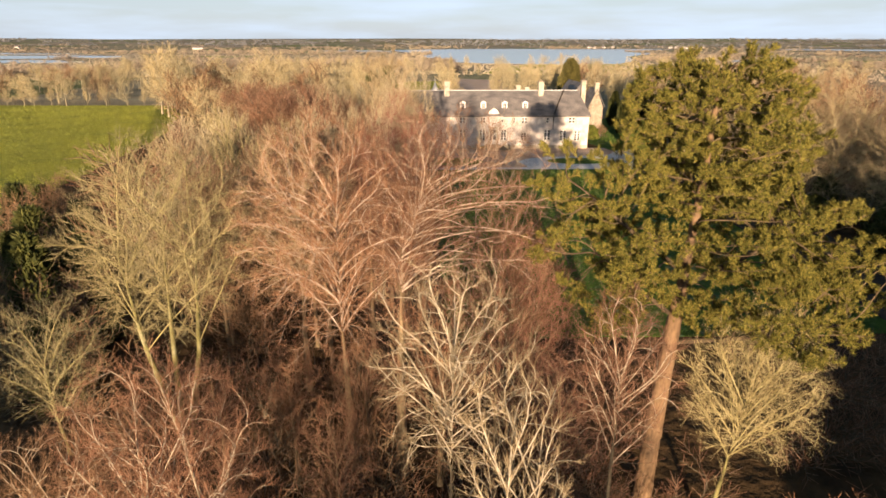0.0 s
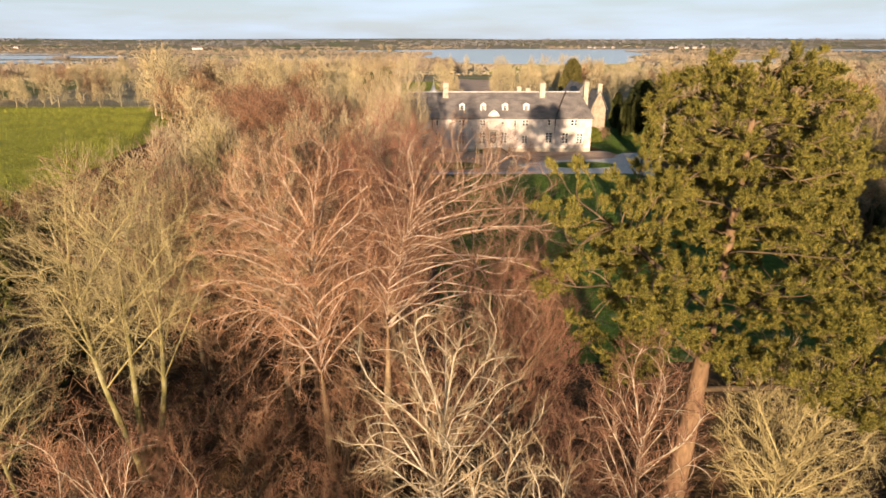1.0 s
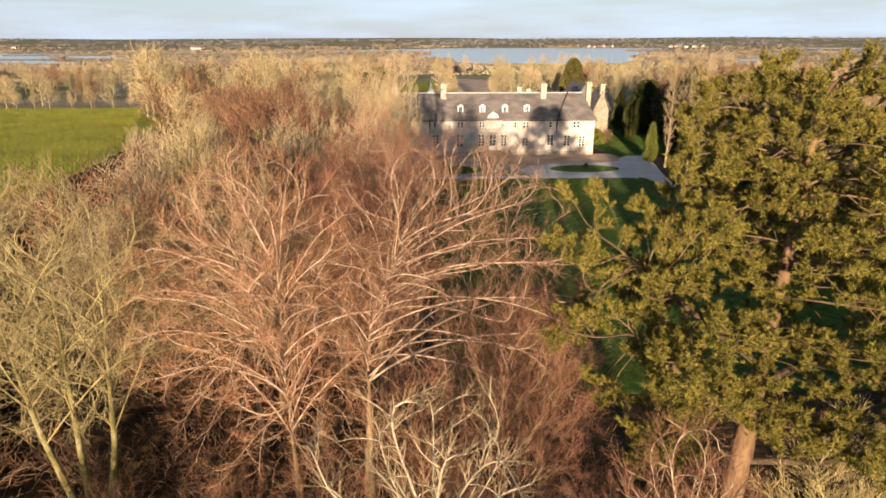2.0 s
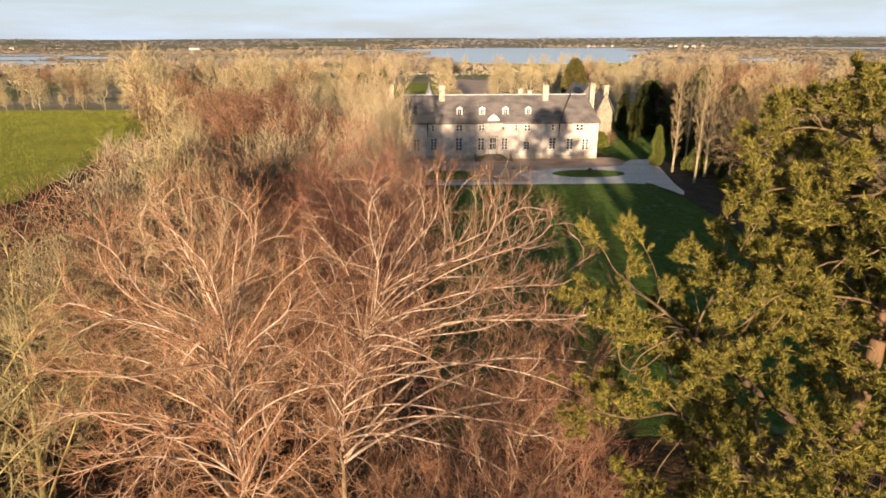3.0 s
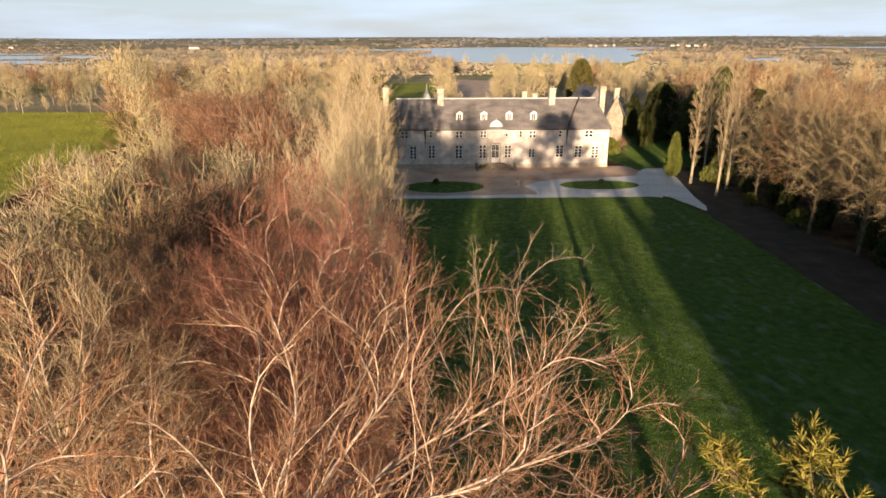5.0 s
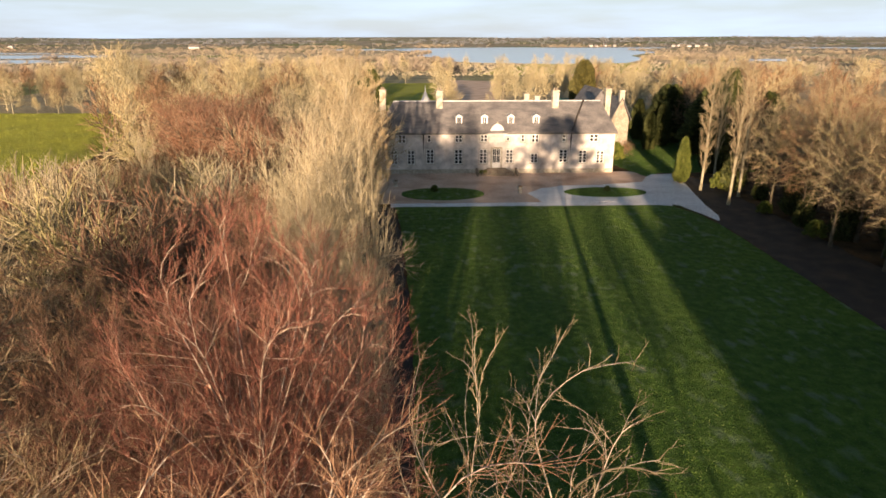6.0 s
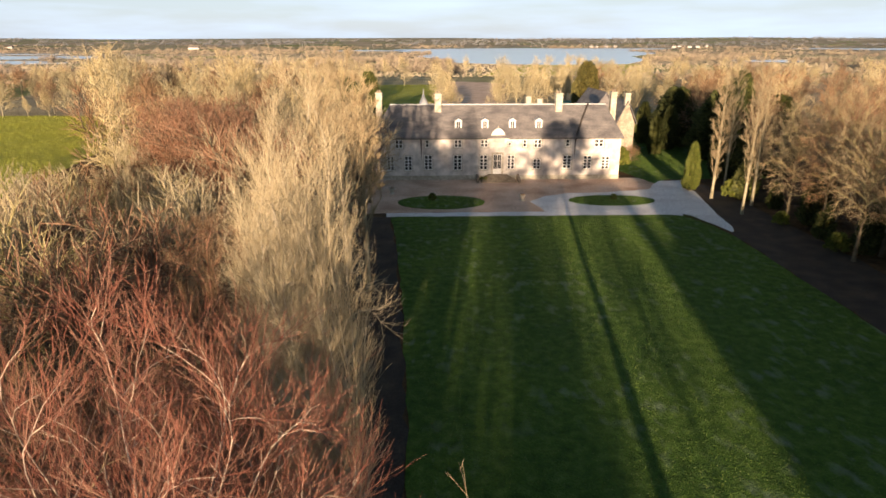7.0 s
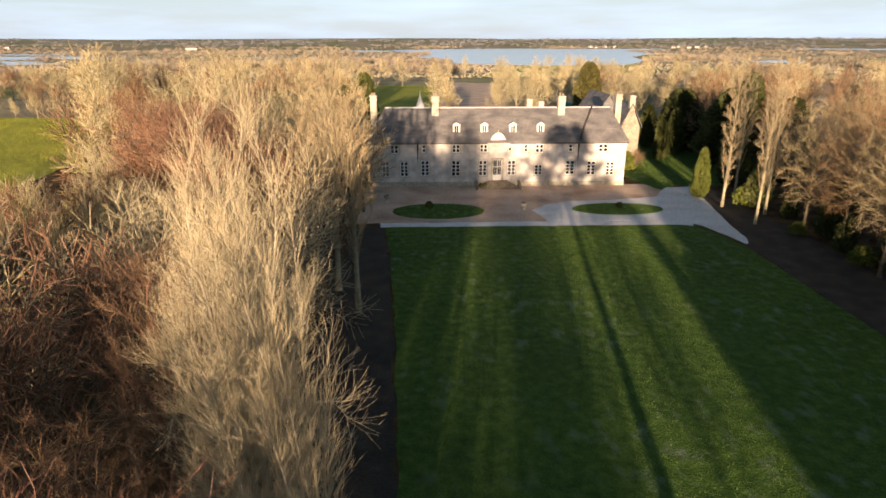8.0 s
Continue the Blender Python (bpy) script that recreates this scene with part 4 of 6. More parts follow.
def annex(name, x0, x1, y0, y1, eave, ridge, label, wall_mat, along_x=True, chimney=None, gable_mat=None):
    """A small outbuilding: walls, gabled roof, a chimney."""
    root = tagged(new(name), label, "outbuilding")
    root.matrix_basis = pose(x0, y0, 0)
    w, d = x1 - x0, y1 - y0
    part("wall", boxes((0, w, 0, 0.5, 0, eave), (0, w, d - 0.5, d, 0, eave), (0, 0.5, 0.5, d - 0.5, 0, eave), (w - 0.5, w, 0.5, d - 0.5, 0, eave)), wall_mat, root)
    if along_x:
        g = [((0, 0, eave), (0, d, eave), (0, d / 2, ridge - 0.15)), (0.5, 0, 0), (w - 0.5, 0, 0)]
    else:
        g = [((0, 0, eave), (w, 0, eave), (w / 2, 0, ridge - 0.15)), (0, 0.5, 0), (0, d - 0.5, 0)]
    part("gable", prism(list(g[0]), g[1]), gable_mat or wall_mat, root)
    part("gable", prism([tuple(a + b for a, b in zip(p, g[2])) for p in g[0]], g[1]), gable_mat or wall_mat, root)
    o = 0.35
    for s in (0, 1):
        if along_x:
            e = -o if s == 0 else d + o
            prof = [(-o, e, eave - 0.2), (-o, d / 2, ridge), (-o, d / 2, ridge + 0.2), (-o, e, eave)]
            push = (w + 2 * o, 0, 0)
        else:
            e = -o if s == 0 else w + o
            prof = [(e, -o, eave - 0.2), (w / 2, -o, ridge), (w / 2, -o, ridge + 0.2), (e, -o, eave)]
            push = (0, d + 2 * o, 0)
        part("roof", prism(prof, push), SLATE, root, "dark slate roof slope")
    if chimney:
        cx, cy, ct = chimney
        part("chimney", boxes((cx - x0 - 0.45, cx - x0 + 0.45, cy - y0 - 0.45, cy - y0 + 0.45, eave - 1, ct), (cx - x0 - 0.55, cx - x0 + 0.55, cy - y0 - 0.55, cy - y0 + 0.55, ct, ct + 0.18)), STONE, root, "pale stone chimney")
    return root


annex("stable_wing", 34.8, 39.4, 147, 160, 8.2, 11.7, "dark-roofed stone wing behind the house end", RUBBLE, along_x=False, gable_mat=SLATE)
annex("lodge", 37.3, 40.5, 139.5, 145.5, 7.0, 10.8, "small pale stone lodge with a steep gable and chimney", LODGE_STONE, along_x=False, chimney=(38.9, 140.0, 12.1))
annex("rear_range", 12.0, 26.0, 140.6, 147, 5.5, 9.6, "low slate-roofed range behind the house", RENDER)

tarp = bmesh.new()
bmesh.ops.create_grid(tarp, x_segments=14, y_segments=10, size=0.5)
for v in tarp.verts:
    v.co = Vector((v.co.x * 7, v.co.y * 5, 2.6 - 9.0 * v.co.y ** 2 + 0.15 * noise.noise(v.co * 8)))
ex = bmesh.ops.extrude_face_region(tarp, geom=tarp.faces[:])
bmesh.ops.translate(tarp, vec=(0, 0, -0.05), verts=[v for v in ex["geom"] if isinstance(v, bmesh.types.BMVert)])
shelter = tagged(new("tarpaulin_shelter"), "teal tarpaulin stretched over a frame behind the house", "shelter")
shelter.matrix_basis = pose(43.0, 199, 3.0)
part("cover", tarp, TARP, shelter)
for sx in (-3.2, 3.2):
    for sy in (-2.3, 2.3):
        part("post", boxes((sx - 0.06, sx + 0.06, sy - 0.06, sy + 0.06, -3.0, 0.75)), PIPE, shelter)


# ---- the trees near the camera's way ----
UPRIGHT = dict(split=True, stems=2, splay=0.03, trunk=0.80, girth=0.011, limbs=26, clear=0.12, limb_angle=(38, 13), limb_len=(0.17, 0.16), limb_up=0.3, limb_bend=0.4, n2=8, a2=(34, 18), len2=(0.11, 0.09), up2=0.3, n3=6, a3=(30, 18), len3=(0.06, 0.05), up3=0.25, n4=3, up4=0.25, fine=0.0052, limb_mat=LIMB_ASH, f2=0.015, f3=0.009)
THICKET = dict(stems=5, splay=0.32, trunk=0.55, girth=0.012, limbs=5, clear=0.1, limb_angle=(58, 25), limb_len=(0.42, 0.38), n2=5, len2=(0.28, 0.2), n3=6, len3=(0.16, 0.12), n4=0, fine=0.011)

GROVE = "bare trees in the grove"
VASE = dict(low=-0.5, leave=(0.5, 0.98), rise=0.45, reach=0.8, wiggle=0.03)
grown("beech_tree", [[(-4.0, 25.7, 0), (-4.3, 25.8, 5), (-4.45, 25.8, 9.2), (-4.4, 26.0, 14.2)]], [(-5.0, 26.2, 12.7, 4.4, 4.3, 5.2, 1250, 0.36), (-5.0, 26.2, 8.8, 4.2, 4.0, 2.6, 130, 0.45)], 11, BARK_BEECH, LIMB_BEECH, TWIG_BEECH, "bare beech tree with pale limbs fanning into a rounded crown", GROVE, [(0, (-5.0, 26.2, 11.9), (4.4, 4.3, 6.0), 36, dict(low=-0.28, leave=(0.52, 0.99), rise=0.75, reach=0.76, wiggle=0.035))], girth=0.25, tip=0.0092, up=0.12, step=0.34, kill=0.5, long=0.5)
grown("beech_tree", [[(-1.7, 25.3, 0), (-1.65, 25.4, 6), (-1.5, 25.8, 11.7), (-0.4, 26.9, 14.6)]], [(1.1, 27.4, 12.8, 5.4, 4.7, 5.2, 1600, 0.36), (1.3, 27.2, 9.0, 5.0, 4.3, 2.6, 140, 0.45)], 12, BARK_BEECH, LIMB_BEECH, TWIG_BEECH, "broad bare beech tree with pinkish tan twigs", GROVE, [(0, (1.1, 27.4, 11.9), (5.4, 4.7, 6.1), 46, dict(low=-0.25, leave=(0.66, 0.99), rise=0.7, reach=0.78, wiggle=0.035))], girth=0.3, tip=0.0092, up=0.12, step=0.34, kill=0.5, long=0.5)
grown("lichened_tree", [[(-13.9, 28.6, 0), (-13.7, 28.6, 6), (-13.4, 28.5, 12)], [(-13.6, 28.9, 0), (-12.7, 29.3, 5), (-12.2, 29.5, 11.5)], [(-14.1, 28.8, 0), (-15.4, 28.9, 6), (-15.9, 28.8, 11)]], [(-13.7, 28.8, 11.6, 4.5, 4.2, 5.3, 1500, 0.42)], 13, BARK_LICHEN, LIMB_LICHEN, TWIG_LICHEN, "bare rounded tree with several trunks, yellow with lichen", GROVE, [(i, (-13.7, 28.8, 11.6), (4.5, 4.2, 5.3), 13, dict(low=-0.6, leave=(0.45, 0.98), rise=0.5)) for i in range(3)], girth=0.17, up=0.15, tip=0.0105)
grown("ash_tree", [[(0.4, 17.1, 0), (0.4, 17.1, 6), (0.45, 17.15, 11.6)]], [(0.45, 17.2, 10.9, 3.0, 2.9, 4.1, 430, 0.42)], 14, BARK_DARK, LIMB_ASH, TWIG_ASH, "bare vase-shaped ash tree with pale limbs", GROVE, [(0, (0.45, 17.2, 10.9), (3.0, 2.9, 4.1), 24, dict(VASE, leave=(0.62, 0.98)))], girth=0.13, up=0.15, step=0.3, kill=0.45, tip=0.013, power=2.5, shoots=2, sub=1, long=0.48, rise=0.4)
grown("ash_tree", [[(1.7, 13.8, 0), (1.8, 13.9, 5), (1.9, 14.0, 9.4)], [(1.9, 14.1, 0), (2.6, 14.3, 5), (3.0, 14.6, 8.6)]], [(2.0, 14.1, 9.4, 1.9, 1.9, 3.4, 260, 0.45)], 15, BARK_DARK, LIMB_ASH, TWIG_ASH, "young many-stemmed ash with pale bare branches", GROVE, [(0, (1.9, 14.0, 9.4), (1.8, 1.8, 3.3), 11, VASE), (1, (2.2, 14.3, 9.2), (1.8, 1.8, 3.0), 7, VASE)], girth=0.09, up=0.35, step=0.28, kill=0.4, tip=0.013, power=2.5, shoots=2, sub=1, long=0.42, rise=0.45)
grown("ash_tree", [[(6.8, 19.1, 0), (6.8, 19.15, 5), (6.85, 19.2, 9.6)]], [(6.9, 19.2, 9.0, 2.0, 2.0, 3.5, 430, 0.45)], 16, BARK_DARK, LIMB_ASH, TWIG_RUSSET, "small bare ash with brown twigs", GROVE, [(0, (6.9, 19.2, 9.0), (2.0, 2.0, 3.5), 18, VASE)], girth=0.10, up=0.35, step=0.28, kill=0.38, tip=0.010, power=2.5, long=0.5, rise=0.4)
grown("lichened_tree", [[(12.0, 20.9, 0), (12.6, 21.1, 3.5), (13.2, 21.3, 7.4)]], [(13.3, 21.3, 7.4, 3.0, 2.7, 3.8, 620, 0.45)], 17, BARK_LICHEN, LIMB_LICHEN, TWIG_LICHEN, "leaning bare young tree with yellow-green bark", GROVE, [(0, (13.3, 21.3, 7.4), (3.0, 2.7, 3.8), 22, VASE)], girth=0.13, up=0.3, step=0.3, kill=0.4, tip=0.011, power=2.5, long=0.55, rise=0.3)
grown("thorn_tree", [[(-9.6, 16.7, 0), (-9.9, 16.6, 3), (-10.1, 16.5, 6.5)], [(-9.4, 16.8, 0), (-8.6, 16.9, 3), (-8.2, 17.0, 6)]], [(-9.4, 16.8, 6.9, 3.6, 3.2, 4.5, 950, 0.45)], 18, BARK_DARK, LIMB_ASH, TWIG_RUSSET, "bushy bare thorn tree with pale stems and russet twigs", GROVE, [(i, (-9.4, 16.8, 6.9), (3.6, 3.2, 4.5), 15, dict(VASE, leave=(0.2, 0.98))) for i in range(2)], girth=0.10, up=0.3, tip=0.0098, rise=0.35)
grown("thorn_tree", [[(-13.6, 17.0, 0), (-13.6, 17.0, 2.5), (-13.4, 17.1, 5.4)]], [(-13.4, 17.0, 5.0, 2.8, 2.6, 3.7, 520, 0.45)], 19, BARK_DARK, LIMB_ASH, TWIG_BROWN, "low bushy bare thorn tree", GROVE, [(0, (-13.4, 17.0, 5.0), (2.8, 2.6, 3.7), 18, dict(VASE, leave=(0.15, 0.98)))], girth=0.10, up=0.3, rise=0.35)
grown("thorn_tree", [[(-19.4, 27.3, 0), (-19.6, 27.2, 2.5), (-19.7, 27.2, 5.8)]], [(-19.6, 27.2, 5.8, 2.9, 2.8, 3.1, 520, 0.45)], 20, BARK_LICHEN, LIMB_LICHEN, TWIG_LICHEN, "small bare thorn with pale spreading twigs", GROVE, [(0, (-19.6, 27.2, 5.8), (2.9, 2.8, 3.1), 18, dict(VASE, leave=(0.3, 0.98), rise=0.7))], girth=0.10, tip=0.0105)
grown("red_beech", [[(-1.9, 36.2, 0), (-1.9, 36.2, 6), (-2.0, 36.2, 12.5)]], [(-1.7, 36.2, 12.2, 3.4, 3.3, 5.8, 1500, 0.42)], 21, BARK_BEECH, LIMB_BEECH, TWIG_RED, "bare beech with pale stems and a haze of reddish twigs", GROVE, [(0, (-1.7, 36.2, 12.2), (3.4, 3.3, 5.8), 36, dict(low=-0.6, leave=(0.4, 0.98), rise=0.5, reach=0.8))], girth=0.2, up=0.2, long=0.75, rise=0.45, sub=3, tip=0.0068)
ruddy = grown("red_beech", [[(2.9, 24.6, 0), (2.9, 24.6, 4.5), (3.0, 24.7, 9.0)]], [(3.0, 24.6, 8.8, 2.8, 2.8, 4.6, 520, 0.45)], 22, BARK_BEECH, BARK_BEECH, TWIG_RUDDY, "young beech with soft reddish twigs under taller trees", GROVE, [(0, (3.0, 24.6, 8.8), (2.8, 2.8, 4.6), 16, dict(low=-0.7, leave=(0.3, 0.98), rise=0.5))], girth=0.13, up=0.25, long=0.65, rise=0.35, tip=0.0085)
young = grown("young_beech", [[(0.2, 24.4, 0), (0.2, 24.4, 4.0), (0.3, 24.5, 7.4)]], [(0.3, 24.4, 7.0, 2.4, 2.4, 3.9, 460, 0.45)], 29, BARK_BEECH, BARK_BEECH, TWIG_RUSSET, "young beech with soft russet twigs under taller trees, some unseen for shade", GROVE, [(0, (0.3, 24.4, 7.0), (2.4, 2.4, 3.9), 16, dict(low=-0.7, leave=(0.3, 0.98), rise=0.5))], girth=0.13, up=0.25, long=0.65, rise=0.35, tip=0.0085)
grown("ash_tree", [[(2.5, 33.6, 0), (2.5, 33.6, 7), (2.6, 33.6, 14.0)]], [(2.6, 33.6, 13.5, 1.7, 1.7, 3.2, 110, 0.45), (1.8, 33.3, 11.8, 1.9, 1.8, 3.0, 80, 0.5)], 23, BARK_DARK, LIMB_ASH, TWIG_ASH, "slim bare ash with pale forked tips beside the lawn", GROVE, [(0, (2.4, 33.5, 13.4), (2.0, 1.8, 3.8), 6, VASE)], girth=0.055, up=0.55, step=0.26, kill=0.45, shoots=1, long=0.34, sub=1, rise=0.3, tip=0.0052)
grown("ash_tree", [[(4.2, 31.8, 0), (4.1, 31.8, 7), (3.9, 31.8, 15.0)]], [(3.9, 31.9, 14.6, 1.5, 1.5, 3.2, 60, 0.45), (4.7, 31.9, 12.4, 1.7, 1.6, 3.4, 70, 0.5)], 24, BARK_DARK, LIMB_ASH, TWIG_ASH, "slim bare ash with sparse pale forked tips beside the lawn", GROVE, [(0, (4.2, 31.9, 13.8), (2.0, 1.7, 3.8), 5, VASE)], girth=0.055, up=0.55, step=0.26, kill=0.45, shoots=1, long=0.34, sub=1, rise=0.3, tip=0.0052)
grown("beech_tree", [[(-7.8, 33.4, 0), (-7.8, 33.4, 6), (-7.7, 33.4, 12.2)]], [(-7.8, 33.4, 11.2, 3.8, 3.7, 5.2, 1000, 0.42)], 34, BARK_BEECH, LIMB_BEECH, TWIG_ASH, "bare beech with tan twigs in the grove", GROVE, [(0, (-7.8, 33.4, 11.2), (3.8, 3.7, 5.2), 28, dict(low=-0.6, leave=(0.45, 0.98), rise=0.8))], girth=0.2, up=0.2)
ROW = "tall narrow trees beside the lawn"
SPIRE = dict(low=-0.8, leave=(0.06, 0.9), rise=0.7, reach=0.86, wiggle=0.035)
TALL = dict(girth=0.13, up=0.55, long=0.75, rise=0.75, step=0.36, kill=0.45, tip=0.0075, power=2.3, shoots=4, reach=2.0)
grown("hornbeam", [[(-0.6, 44.4, 0), (-0.5, 44.4, 6), (-0.6, 44.5, 15.5)], [(-0.8, 44.6, 0), (-1.2, 44.7, 5), (-1.5, 44.9, 14)], [(-0.5, 44.3, 0), (0.1, 44.0, 5), (0.3, 43.9, 13)]], [(-0.9, 44.6, 11.8, 1.8, 2.0, 8.7, 1500, 0.5)], 25, BARK_ASH, LIMB_ASH, TWIG_PALE, "tall narrow bare hornbeam with straw-coloured twigs", ROW, [(i, (-0.9 + 0.3 * (0, -1, 1)[i], 44.6, 11.6), (1.7, 1.9, 8.8), 22, SPIRE) for i in range(3)], **TALL)
grown("hornbeam", [[(-2.6, 48.2, 0), (-2.6, 48.2, 6), (-2.5, 48.1, 14)], [(-2.8, 48.4, 0), (-3.2, 48.6, 6), (-3.4, 48.8, 12)]], [(-2.8, 48.4, 10.4, 1.7, 1.9, 8.0, 1100, 0.5)], 26, BARK_ASH, LIMB_ASH, TWIG_PALE, "tall narrow bare hornbeam with pale twigs", ROW, [(i, (-2.8, 48.4, 10.4), (1.6, 1.8, 8.0), 24, SPIRE) for i in range(2)], **TALL)
# browner than its neighbours: the shade on it is put into colour
grown("hornbeam", [[(-5.1, 50.6, 0), (-5.1, 50.5, 5), (-5.0, 50.4, 10)], [(-5.3, 50.8, 0), (-6.0, 51.0, 5), (-6.4, 51.2, 9)]], [(-5.5, 50.8, 8.2, 2.2, 2.0, 6.6, 850, 0.5)], 27, BARK_DARK, LIMB_RED, TWIG_BROWN, "narrow bare hornbeam, twigs coloured brown for shade", ROW, [(i, (-5.5, 50.8, 8.2), (2.1, 2.0, 6.6), 18, SPIRE) for i in range(2)], **TALL)

brown_oak = grown("oak_tree", [[(-5.0, 43.4, 0), (-5.0, 43.4, 4), (-4.9, 43.4, 9.5)]], [(-5.0, 43.4, 8.4, 3.5, 3.2, 5.2, 800, 0.45)], 28, BARK_DARK, BARK_DARK, TWIG_BROWN, "bare brown oak in the shade of taller trees", GROVE, [(0, (-5.0, 43.4, 8.4), (3.5, 3.2, 5.2), 22, dict(low=-0.6, leave=(0.35, 0.98), rise=0.7))], girth=0.18, up=0.2)
# the last two russet crowns imitate shade on the hornbeams' lower half
for x, y, k in ((-3.2, 24.2, 0.74), (-6.8, 24.6, 0.7), (-9.8, 23.4, 0.7), (-4.2, 20.4, 0.66), (-4.4, 40.4, 1.15), (-8.2, 39.2, 1.12), (-1.7, 40.6, 1.05), (-1.5, 42.6, 0.85), (-3.1, 45.4, 1.0)):
    copy_thing(young, pose(x, y, 0, 0, 0, 83 * x) @ Matrix.Scale(k, 4))
for x, y, k in ((5.4, 21.6, 0.66), (5.0, 27.4, 0.95), (4.6, 30.4, 0.9), (-4.0, 37.6, 1.16), (-6.8, 36.6, 1.1)):
    copy_thing(ruddy, pose(x, y, 0, 0, 0, 83 * x) @ Matrix.Scale(k, 4))
for x, y, k in ((-9.6, 42.2, 1.02), (-12.6, 46.4, 1.0), (-13.6, 36.6, 1.0), (-8.6, 47.0, 0.86)):
    copy_thing(brown_oak, pose(x, y, 0, 0, 0, 61 * x) @ Matrix.Scale(k, 4))


# ---- the pine ----
def pine(seed):
    """A broad old pine: pale boughs that fork into level pads, with a brush of needles on every shoot."""
    rng = np.random.default_rng(seed)
    foot = np.array([9.7, 22.6, 0.0])
    root = tagged(new("pine_tree"), "tall broad pine with orange bark and yellow-green needle tufts", "tree")
    root.matrix_basis = pose(*foot)
    axis = np.array([2.1, 1.1])
    # level pads of shoots round the crown, fewer inside it
    blobs = []
    for i in range(150):
        z = 9.6 + 10.6 * ((i + 0.5) / 150) ** 1.12
        wide = np.interp(z, (9.0, 10.5, 12.5, 14.0, 15.2, 17.0, 18.6, 19.6, 20.3), (4.4, 6.3, 6.9, 6.1, 4.4, 3.6, 3.1, 2.5, 1.3))
        a = i * 2.39996 + rng.normal(0, 0.35)
        r = wide * rng.uniform(0.12, 1.0) ** 0.5
        flat = rng.uniform(0.8, 1.35)
        blobs.append((axis[0] - 0.11 * (z - 12) + r * math.cos(a), axis[1] + r * math.sin(a) * 0.9, z, flat, flat, rng.uniform(0.45, 0.7), 46, 0.42))
    # the bough that reaches out over the lawn, tips upturned
    for x, y, z in ((-3.1, 1.4, 16.5), (-4.8, 3.0, 16.4), (-4.0, 3.1, 16.5), (-1.6, 2.7, 16.7), (-5.0, -0.1, 15.6), (-3.9, 2.2, 15.6), (-2.4, 2.2, 15.4)):
        blobs.append((x, y, z, 0.5, 0.5, 0.45, 11, 0.5))
    for x, y, z in ((-3.4, 1.8, 14.4), (-4.4, 0.5, 13.6), (-2.6, 0.2, 14.6), (-4.8, 2.3, 14.9), (-3.2, 3.0, 15.0)):
        blobs.append((x, y, z, 0.95, 0.95, 0.5, 34, 0.42))
    for x, y, z in ((0.2, -1.3, 11.2), (1.7, -1.6, 12.3), (0.5, -1.5, 13.6), (1.9, -1.2, 14.8), (0.9, -1.4, 16.0), (-0.6, -1.2, 12.4)):
        blobs.append((x, y, z, 1.05, 0.9, 0.6, 40, 0.42))
    aims = cloud(rng, blobs)
    trunk = [(0, 0, -0.15), (0.15, 0.05, 4), (0.4, 0.0, 9), (0.7, 0.3, 11.5), (1.2, 0.8, 15.5), (1.4, 1.0, 19.2)]
    forks = [[(0.5, 0.1, 9.8), (-1.0, 0.9, 10.9), (-2.6, 1.8, 12.2)], [(0.7, 0.3, 11.2), (3.4, 0.6, 12.4), (5.2, 0.8, 13.4)], [(0.45, 0.0, 8.7), (2.4, -0.9, 9.3), (5.4, -1.6, 9.9)], [(0.7, 0.35, 11.8), (-1.2, 1.2, 13.2), (-2.9, 2.0, 14.6)]]
    nodes, parent = colonise(rng, [trunk] + forks, aims, 0.30, 0.34, 7.0, 0.05)
    pts, rad, main, runs = chains(nodes, parent, 0.0115, 2.3)
    for r in runs:
        if r[2]:
            one = Tubes()
            big = len(r[0]) > 40
            q = np.maximum(r[1], np.interp(np.linspace(0, 1, len(r[1])), (0, 0.45, 0.58, 1), (0.44, 0.3, 0.12, 0.03))) if big else np.maximum(r[1], np.linspace(0.065, 0.02, len(r[1])))
            one.add(r[0][None], q[None], 11 if big else 8, 0.05, rng)
            mat = BARK_PINE if big else LIMB_PINE
            part("trunk" if big else "limb", one.mesh("trunk", mat), mat, root)
    boughs = Tubes()
    add_runs(boughs, [r for r in runs if not r[2]], 4, 0.04, rng)
    tagged(part("branchwork", boughs.mesh("branchwork", LIMB_PINE_PALE), LIMB_PINE_PALE, root), kind="stuff")
    # shoots: at each end, and along the last short stretch
    far = np.zeros(len(nodes), int)
    for i in range(len(nodes) - 1, -1, -1):
        if parent[i] >= 0:
            far[parent[i]] = max(far[parent[i]], far[i] + 1)
    ok = np.flatnonzero((parent >= 0) & (far <= 2))
    base = np.stack([pts[parent[ok]], pts[ok]], 1)
    w = np.stack([rad[ok], rad[ok]], 1)
    sp, sr = sprout(rng, base, w, 3, (0.0, 1.0), (64, 44), (0.27, 0.24), up=0.35, bend=0.4, wander=0.1, k=3, thick=0.6, floor=0.009)
    ends = ok[main[ok] < 0]
    base = np.stack([pts[parent[ends]], pts[ends]], 1)
    w = np.stack([rad[ends], rad[ends]], 1)
    ep, er = sprout(rng, base, w, 4, (0.6, 1.0), (46, 40), (0.32, 0.30), up=0.4, bend=0.5, wander=0.1, k=3, thick=0.7, floor=0.010)
    sp, sr = np.concatenate([sp, ep]), np.concatenate([sr, er])
    shoots = Tubes()
    shoots.add(sp, sr, 3)
    tagged(part("shootwork", shoots.mesh("shootwork", LIMB_PINE_PALE), LIMB_PINE_PALE, root), kind="stuff")
    n, m = 46, len(sp)
    s = 0.15 + 0.85 * rng.random((m, n)) ** 0.8
    a, b, c = sp[:, 0][:, None], sp[:, 1][:, None], sp[:, 2][:, None]
